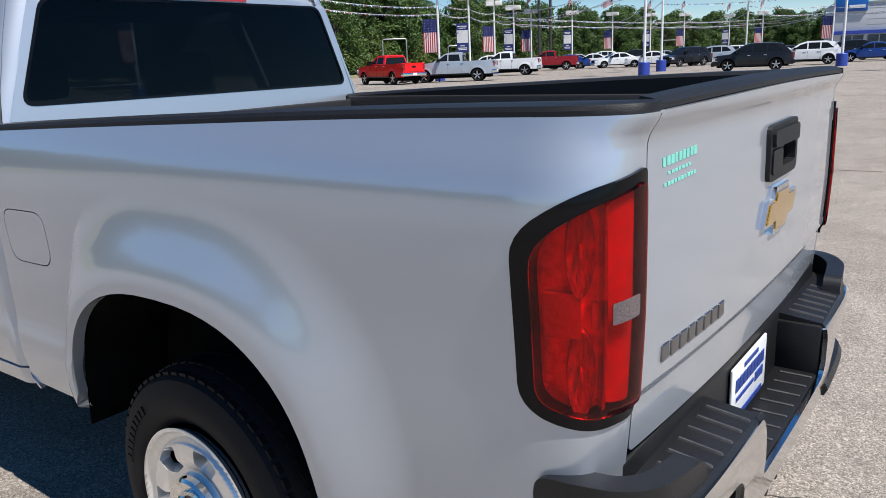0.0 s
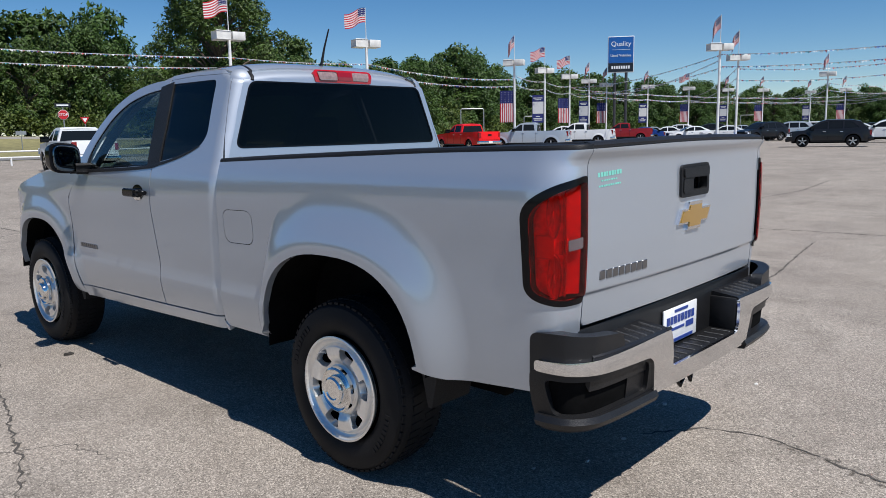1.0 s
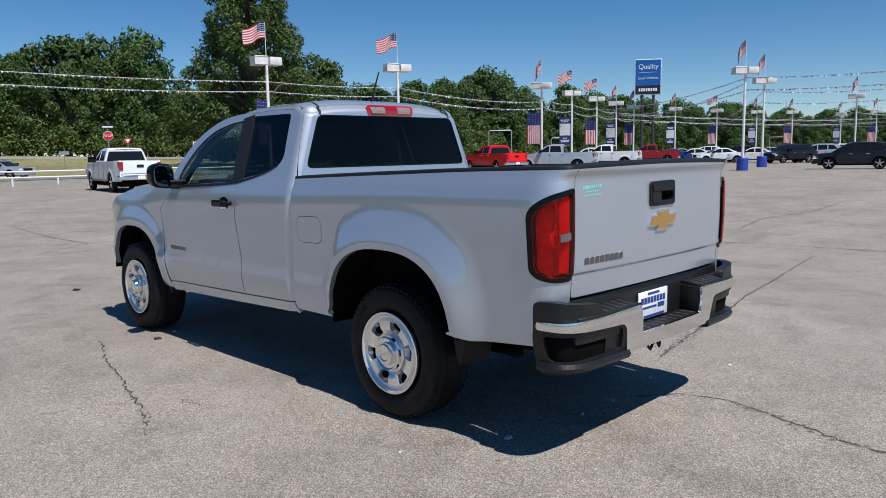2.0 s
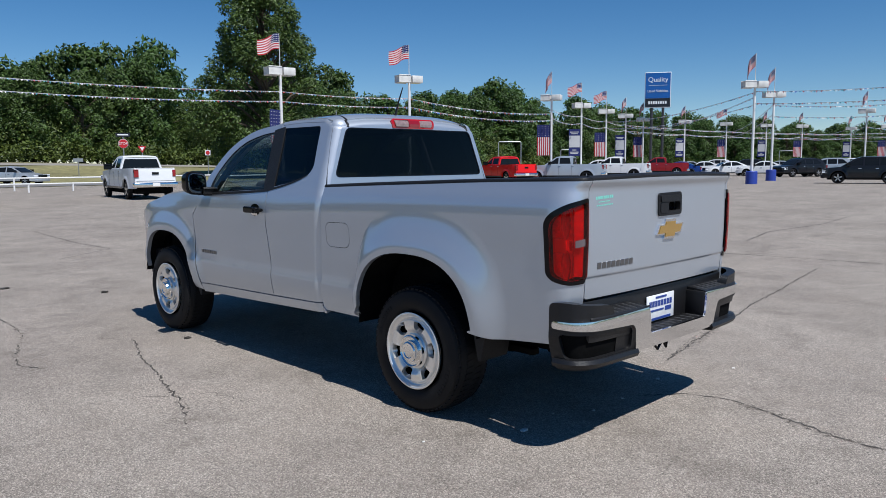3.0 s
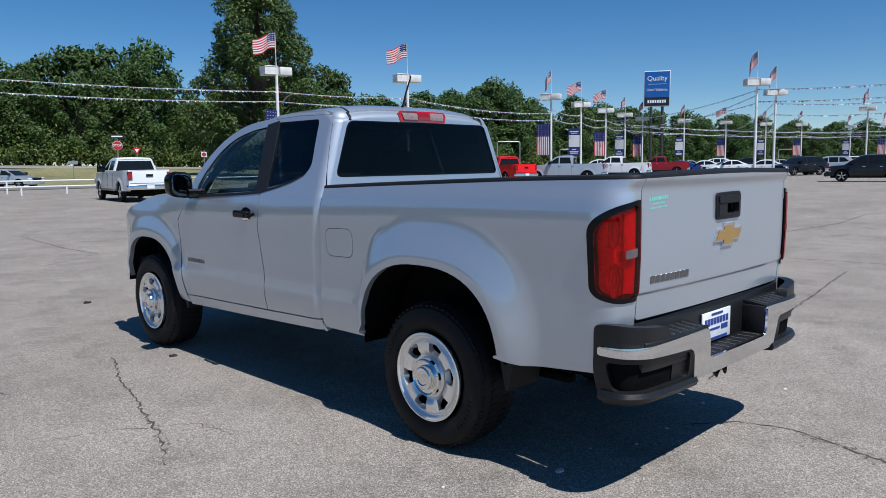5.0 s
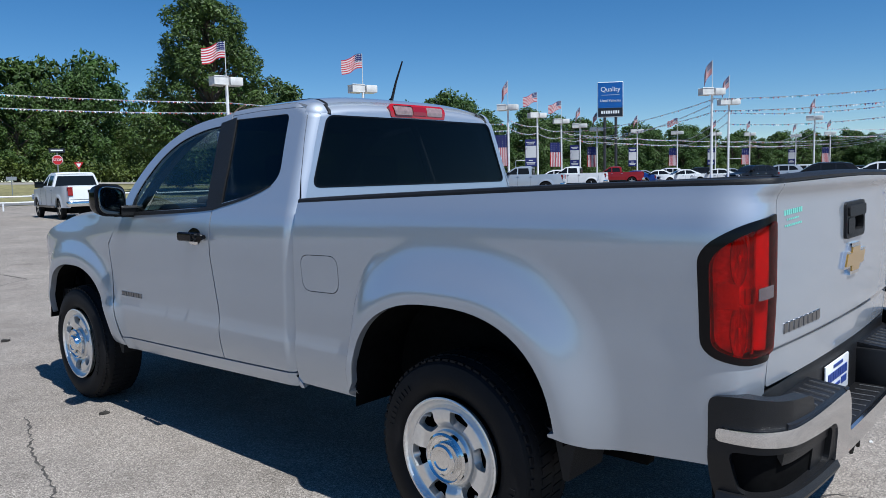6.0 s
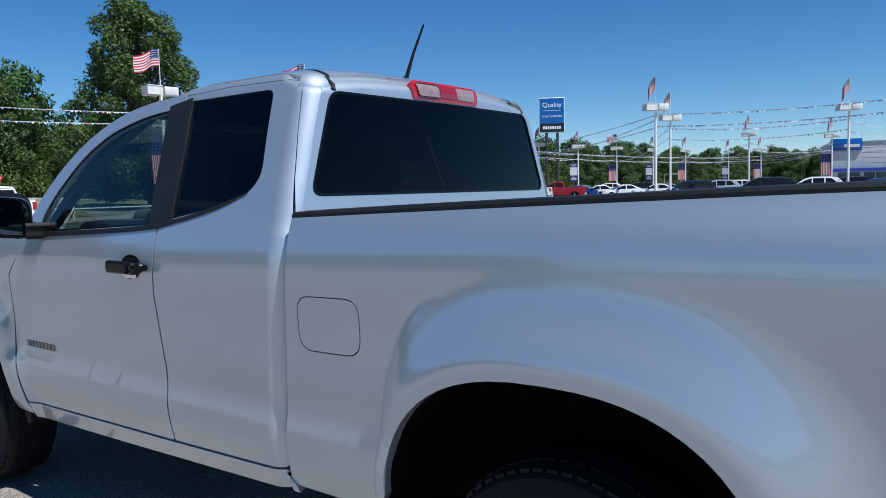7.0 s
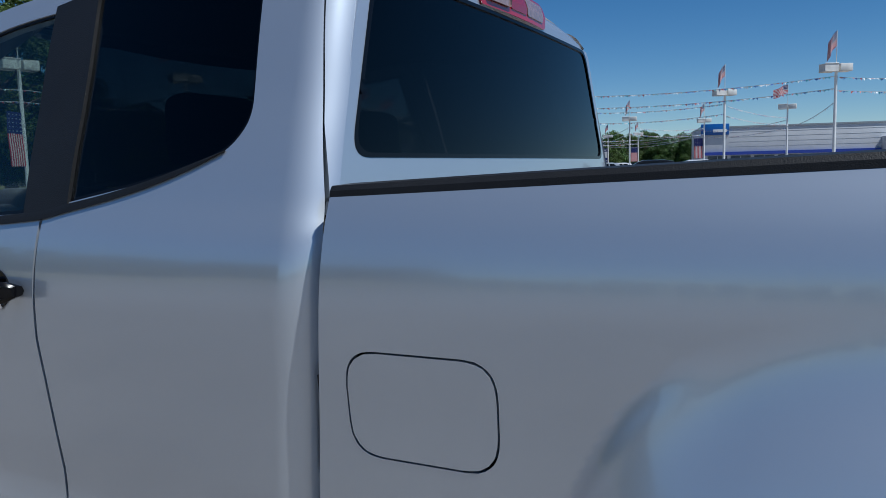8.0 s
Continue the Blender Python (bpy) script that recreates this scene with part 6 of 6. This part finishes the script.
PAINTS = {"white": paint("white_car_paint", (0.72, 0.73, 0.74)), "red": paint("red_car_paint", (0.72, 0.010, 0.008)), "dark_red": paint("dark_red_car_paint", (0.22, 0.008, 0.012)), "grey": paint("grey_car_paint", (0.44, 0.48, 0.53), 0.4),
          "black": paint("black_car_paint", (0.010, 0.010, 0.012)), "blue": paint("blue_car_paint", (0.02, 0.06, 0.26), 0.3), "silver": paint("silver_car_paint", (0.52, 0.54, 0.56), 0.5)}

# lengthwise outlines, nose at +y: lower body (without the wheel arches) and cabin
FORMS = {
    "pickup": dict(length=5.8, width=2.0, wheel=0.41, axles=(-1.72, 1.90), sill=0.48,
                   top=[(2.85, 0.55), (2.90, 0.80), (2.82, 1.08), (2.55, 1.20), (1.35, 1.28), (1.25, 1.30), (-0.72, 1.32), (-2.80, 1.36), (-2.86, 1.20), (-2.88, 0.62)],
                   cabin=[(1.30, 1.27), (0.45, 1.84), (0.1, 1.90), (-0.50, 1.89), (-0.70, 1.82), (-0.74, 1.28)],
                   panes=[[(1.00, 1.36), (0.42, 1.78), (0.28, 1.78), (0.28, 1.36)], [(0.20, 1.36), (0.20, 1.79), (-0.50, 1.78), (-0.60, 1.36)]], bed=True, seams=(1.10, 0.24, -0.66)),
    "sedan": dict(length=4.75, width=1.82, wheel=0.33, axles=(-1.35, 1.42), sill=0.28,
                  top=[(2.30, 0.40), (2.36, 0.60), (2.20, 0.76), (1.10, 0.94), (0.9, 0.95), (-1.55, 1.00), (-2.20, 1.00), (-2.34, 0.85), (-2.36, 0.45)],
                  cabin=[(1.15, 0.92), (0.30, 1.38), (-0.1, 1.45), (-0.75, 1.42), (-1.75, 1.00)],
                  panes=[[(0.88, 0.99), (0.28, 1.32), (-0.12, 1.38), (-0.12, 0.99)], [(-0.20, 0.99), (-0.20, 1.38), (-0.75, 1.35), (-1.30, 1.04)]], seams=(0.98, -0.16, -1.05)),
    "suv": dict(length=4.75, width=1.90, wheel=0.37, axles=(-1.38, 1.42), sill=0.36,
                top=[(2.28, 0.48), (2.36, 0.70), (2.31, 0.88), (2.05, 0.99), (1.25, 1.06), (1.0, 1.08), (-2.12, 1.12), (-2.33, 1.0), (-2.38, 0.5)],
                cabin=[(1.32, 1.04), (0.55, 1.55), (0.10, 1.68), (-1.20, 1.68), (-1.75, 1.58), (-2.20, 1.10)],
                panes=[[(0.98, 1.14), (0.50, 1.46), (0.05, 1.59), (0.05, 1.14)], [(-0.03, 1.14), (-0.03, 1.60), (-0.80, 1.60), (-0.80, 1.14)], [(-0.88, 1.15), (-0.88, 1.59), (-1.30, 1.57), (-1.72, 1.20)]], seams=(1.05, 0.01, -0.84)),
}


def vehicle(form, colour, label, category):
    """A parked vehicle: pressed sides with wheel arches, decks, a glazed cabin, lamps, bumpers and wheels."""
    f = FORMS[form]
    car = thing("parked_" + form, label, category, "parked vehicles")
    paint_mat = PAINTS[colour]
    w, r, sill = f["width"] / 2, f["wheel"], f["sill"]
    rear, front = f["axles"]
    top = f["top"]
    nose, tail = max(y for y, _ in top), min(y for y, _ in top)
    half = (nose - tail) / 2
    mid = (nose + tail) / 2
    base_z, roof = f["cabin"][0][1], max(z for _, z in f["cabin"])

    def body_x(y, z):
        y, z = np.asarray(y, float), np.asarray(z, float)
        end = np.clip((np.abs(y - mid) / half - 0.74) / 0.26, 0, 1)
        belt = np.clip((z - 0.60 * base_z) / (0.5 * base_z), -1, 1.2)
        lip = 0.0
        for ax in (rear, front):
            lip = lip + 0.035 * np.clip(1 - np.abs(np.hypot(y - ax, z - r) - r - 0.10) / 0.13, 0, 1)
        return w * (1 - 0.13 * end ** 2.2 - 0.035 * belt ** 2) - 0.03 + lip

    low = [(tail + 0.03, sill)]
    for ax in (rear, front):
        low += [(ax - (r + 0.075) * math.cos(t), max(sill, r + (r + 0.075) * math.sin(t))) for t in np.linspace(0, math.pi, 17)]
    low += [(nose - 0.03, sill)]
    outline = [tuple(p) for p in top[::-1]]
    outline = [low[0]] + outline + low[1:][::-1]
    for mirrored in (False, True):
        sheet("body_side", outline, lambda y, z: (-body_x(y, z), y, z), paint_mat, car, step=0.055, rim=0.06, flip=True, mirror=mirrored)

    def strip(name, line, mat, parent, inset=1.0, crown=0.03, label=""):
        """A skin from side to side along a lengthwise line."""
        bm = bmesh.new()
        rows = []
        for y, z in line:
            x = float(body_x(y, z)) * inset
            rows.append([bm.verts.new((x * q, y, z + crown * (1 - q * q))) for q in (-1, -0.95, -0.6, 0, 0.6, 0.95, 1)])
        for p, q in zip(rows, rows[1:]):
            for k in range(6):
                bm.faces.new((p[k], p[k + 1], q[k + 1], q[k]))
        return part(name, bm, mat, parent, label)

    cab_front, cab_back = f["cabin"][0][0], f["cabin"][-1][0]
    hood = [p for p in top if p[0] >= cab_front - 0.1]
    strip("hood", hood, paint_mat, car, crown=0.02)
    strip("tail_skin", [p for p in top if p[0] <= (tail + 0.35)], paint_mat, car, crown=0.0)
    if f.get("bed"):
        strip("bed_cover", [(tail + 0.06, 1.345), (cab_back + 0.02, 1.325)], CAR_GLASS, car, 0.95, 0.0, "dark bed cover")
        part("tailgate_handle", box(-0.14, tail - 0.012, 1.08, 0.14, tail + 0.02, 1.18), CAR_GLASS, car)
        part("tailgate_line", box(-w * 0.80, tail - 0.006, 0.80, w * 0.80, tail + 0.02, 0.812), CAR_GLASS, car)
    else:
        strip("rear_deck", [p for p in top if tail + 0.25 <= p[0] <= cab_back + 0.3], paint_mat, car)

    def cab_x(y, z):
        y, z = np.asarray(y, float), np.asarray(z, float)
        t = np.clip((z - base_z) / (roof - base_z), -0.2, 1)
        return w * (0.945 - 0.215 * t ** 1.15) - 0.02

    cabin_line = f["cabin"]
    cabin = new("cabin")
    cabin.parent = car
    for mirrored in (False, True):
        sheet("cabin_side", cabin_line, lambda y, z: (-cab_x(y, z), y, z), paint_mat, cabin, holes=f["panes"], step=0.02, rim=0.03, flip=True, mirror=mirrored)
        for pane in f["panes"]:
            sheet("window", pane, lambda y, z: (-cab_x(y, z) + 0.008, y, z), CAR_GLASS, cabin, step=0.1, rim=0.004, flip=True, mirror=mirrored)

    def cab_strip(name, a, b, mat, inset, lift):
        bm = bmesh.new()
        rows = []
        for t in np.linspace(0, 1, 5):
            y, z = a[0] + (b[0] - a[0]) * t, a[1] + (b[1] - a[1]) * t
            x = float(cab_x(y, z)) * inset
            rows.append([bm.verts.new((x * q, y + lift * (1 - q * q) * (1 if y > 0 else -1) * (0 if abs(b[1] - a[1]) < 0.12 else 1), z + (0.03 * (1 - q * q) if abs(b[1] - a[1]) < 0.12 else 0.0))) for q in (-1, -0.9, -0.5, 0, 0.5, 0.9, 1)])
        for p, q in zip(rows, rows[1:]):
            for k in range(6):
                bm.faces.new((p[k], p[k + 1], q[k + 1], q[k]))
        part(name, bm, mat, cabin)

    for k, (a, b) in enumerate(zip(cabin_line, cabin_line[1:])):
        steep = abs(b[1] - a[1]) > 0.12
        cab_strip("roof_panel", a, b, paint_mat, 1.0, 0.04)
        if steep:
            d = Vector((b[0] - a[0], b[1] - a[1]))
            n = Vector((d.y, -d.x)).normalized() * 0.012
            n = n if n.x * (1 if a[0] > 0 else -1) > 0 else -n
            lo, hi = (0.08, 0.90) if k == 0 else (0.12, 0.92)
            cab_strip("windscreen" if k == 0 else "back_window", (a[0] + d.x * lo + n.x, a[1] + d.y * lo + n.y), (a[0] + d.x * hi + n.x, a[1] + d.y * hi + n.y), CAR_GLASS, 0.90, 0.04)
    bumper = CHROME if form == "pickup" else paint_mat
    part("rear_bumper", box(-w * 0.93, tail - 0.10, sill + 0.05, w * 0.93, tail + 0.20, sill + 0.27, 0.06, 3), bumper, car)
    part("front_bumper", box(-w * 0.88, nose - 0.20, sill - 0.02, w * 0.88, nose + 0.06, sill + 0.22, 0.06, 3), bumper, car)
    part("grille", box(-w * 0.55, nose - 0.2, sill + 0.25, w * 0.55, nose + 0.02, sill + 0.52, 0.03), CAR_GLASS, car)
    part("plate", box(-0.15, tail - 0.115, sill + 0.10, 0.15, tail - 0.10, sill + 0.24), PAPER, car)
    belt = top[-3][1]
    for s in (-1, 1):
        edge = float(body_x(tail + 0.06, belt - 0.2))
        part("tail_lamp", box(s * (edge - 0.13), tail - 0.015, belt - 0.38, s * (edge + 0.012), tail + 0.12, belt - 0.08, 0.02), TAIL_RED, car)
        edge = float(body_x(nose - 0.16, sill + 0.42))
        part("headlamp", box(s * (edge - 0.32), nose - 0.30, sill + 0.32, s * (edge + 0.01), nose - 0.03, sill + 0.50, 0.04), HEAD_CLEAR, car)
        part("door_mirror", box(s * w * 0.93, cab_front - 0.50, base_z + 0.06, s * (w + 0.18), cab_front - 0.36, base_z + 0.24, 0.04), CAR_GLASS if colour != "black" else PAINTS["black"], car)
        for y in (0.12, -0.82) if form != "sedan" else (0.0, -0.9):
            x = float(body_x(y, belt - 0.16))
            part("door_handle", box(s * (x - 0.005), y, belt - 0.18, s * (x + 0.022), y + 0.18, belt - 0.145, 0.008), CHROME, car)
        for y in f["seams"]:
            line = [(s * (float(body_x(y, z)) + 0.001), y, z) for z in np.linspace(sill + 0.10, base_z - 0.02, 8)]
            part("door_gap", tube(line, 0.006, 5), CAR_GLASS, car)
        part("sill_trim", sweep(np.linspace(rear + r + 0.10, front - r - 0.10, 6), lambda y: [(s * (float(body_x(y, sill + 0.05)) + a), y, sill + c) for a, c in ((0.006, -0.02), (0.008, 0.07), (-0.06, 0.07), (-0.06, -0.02))]), CAR_GLASS, car)
    wheel = new("wheel")
    wheel.parent = car
    part("tyre", spun([(0.20, r * 0.62), (0.22, r * 0.8), (0.20, r * 0.97), (0.11, r), (0.02, r * 0.97), (0.0, r * 0.8), (0.02, r * 0.66)], 28), RUBBER, wheel)
    part("rim", spun([(0.03, r * 0.67), (0.02, r * 0.62), (0.07, r * 0.5), (0.06, r * 0.2), (0.055, 0.0)], 24), DARK_CAVITY, wheel)
    spokes = bmesh.new()
    for k in range(5):
        add_box(spokes, 0.018, -0.10 * r, r * 0.0, 0.075, 0.10 * r, r * 0.64, m=pose(0, 0, 0, 72 * k, 0, 0))
    part("spokes", spokes, CAR_RIM, wheel)
    hold = [(-w + 0.035, rear, 0), (-w + 0.035, front, 0), (w - 0.035, rear, 180), (w - 0.035, front, 180)]
    wheel.matrix_basis = pose(hold[0][0], hold[0][1], r, 0, 0, hold[0][2])
    for x, y, turn in hold[1:]:
        copy_thing(wheel, pose(x, y, r, 0, 0, turn))
    part("underside", box(-w * 0.72, tail + 0.3, 0.25, w * 0.72, nose - 0.3, base_z - 0.12), DARK_CAVITY, car)
    return car


made = {}


def park(form, colour, bearing, distance, heading, label):
    """Stands a vehicle with its nose to the compass heading (from +y towards +x)."""
    m = pose(*off(bearing, distance), 0, 0, 0, -heading)
    key = (form, colour)
    category = {"pickup": "pickup truck", "sedan": "car", "suv": "suv"}[form]
    if key in made:
        ob = copy_thing(made[key], m)
        ob["label"] = label
    else:
        ob = made[key] = vehicle(form, colour, label, category)
        ob.matrix_basis = m
    return ob


park("pickup", "white", 22.6, 37.5, 8, "white crew-cab pickup truck parked near the stop sign")
park("pickup", "silver", 11.2, 33.0, 2, "silver pickup truck parked at the lot's edge")
park("sedan", "silver", 15.1, 68.0, 142, "silver sedan standing behind the white fence")
park("pickup", "red", 49.3, 55.0, 17, "bright red crew-cab pickup truck on the lot")
park("pickup", "grey", 53.8, 55.0, -26, "grey crew-cab pickup truck parked sideways")
park("pickup", "white", 57.5, 66.0, -22, "white pickup truck in a row of vehicles")
park("suv", "white", 56.3, 78.0, -30, "white vehicle behind the grey pickup truck")
park("pickup", "dark_red", 60.6, 80.0, -30, "dark red pickup truck in a row of vehicles")
park("sedan", "blue", 62.0, 84.0, -20, "blue sedan beside the red pickup truck")
park("sedan", "white", 63.6, 84.0, -28, "white sedan in the far row")
park("sedan", "white", 65.3, 82.0, -40, "white sedan in the far row")
park("sedan", "silver", 62.6, 100.0, -25, "silver sedan in the far row")
park("sedan", "white", 67.6, 80.0, -20, "white sedan behind the light poles")
park("suv", "black", 69.9, 76.0, -62, "black sport utility vehicle beside a light pole")
park("suv", "silver", 71.6, 80.0, -20, "silver sport utility vehicle in the far row")
park("suv", "white", 72.9, 92.0, -20, "white sport utility vehicle in the far row")
park("suv", "black", 73.8, 55.0, -16, "large black sport utility vehicle standing apart")
park("sedan", "white", 75.4, 74.0, -20, "white sedan behind the black vehicle")
park("suv", "white", 77.3, 66.0, -12, "white sport utility vehicle near the showroom")
park("suv", "black", 79.6, 78.0, -12, "black sport utility vehicle near the showroom")
park("sedan", "blue", 81.0, 72.0, -10, "blue sedan near the showroom")
park("suv", "white", 83.0, 78.0, -8, "white sport utility vehicle near the showroom")
for k, (b2, d2, form, colour) in enumerate(((66.5, 100, "suv", "black"), (68.6, 104, "sedan", "silver"), (70.3, 102, "sedan", "white"), (74.2, 108, "suv", "black"), (64.4, 106, "suv", "white"), (76.4, 96, "sedan", "black"), (78.5, 100, "suv", "silver"))):
    park(form, colour, b2, d2, -25 + 6 * (k % 4), colour + (" sedan" if form == "sedan" else " sport utility vehicle") + " standing far back on the lot")
# steel ramp beside the red truck
ramp = thing("loading_ramp", "low rusty steel trailer ramp lying on the lot", "ramp", m=pose(*off(51.6, 55.5), 0, 0, 0, -30))
RUST = material("rusty_steel", (0.16, 0.09, 0.06), 0.8, 0.3, stain=0.3, stain_scale=4)
for y in (-0.5, 0.5):
    part("side_rail", tube([(-1.6, y, 0.08), (1.2, y, 0.75)], 0.05, 6), RUST, ramp)
for k in range(7):
    f = k / 6
    part("rung", tube([(-1.6 + 2.8 * f, -0.5, 0.08 + 0.67 * f), (-1.6 + 2.8 * f, 0.5, 0.08 + 0.67 * f)], 0.03, 6), RUST, ramp)
part("leg", tube([(1.2, 0, 0.75), (1.2, 0, 0.0)], 0.05, 6), RUST, ramp)
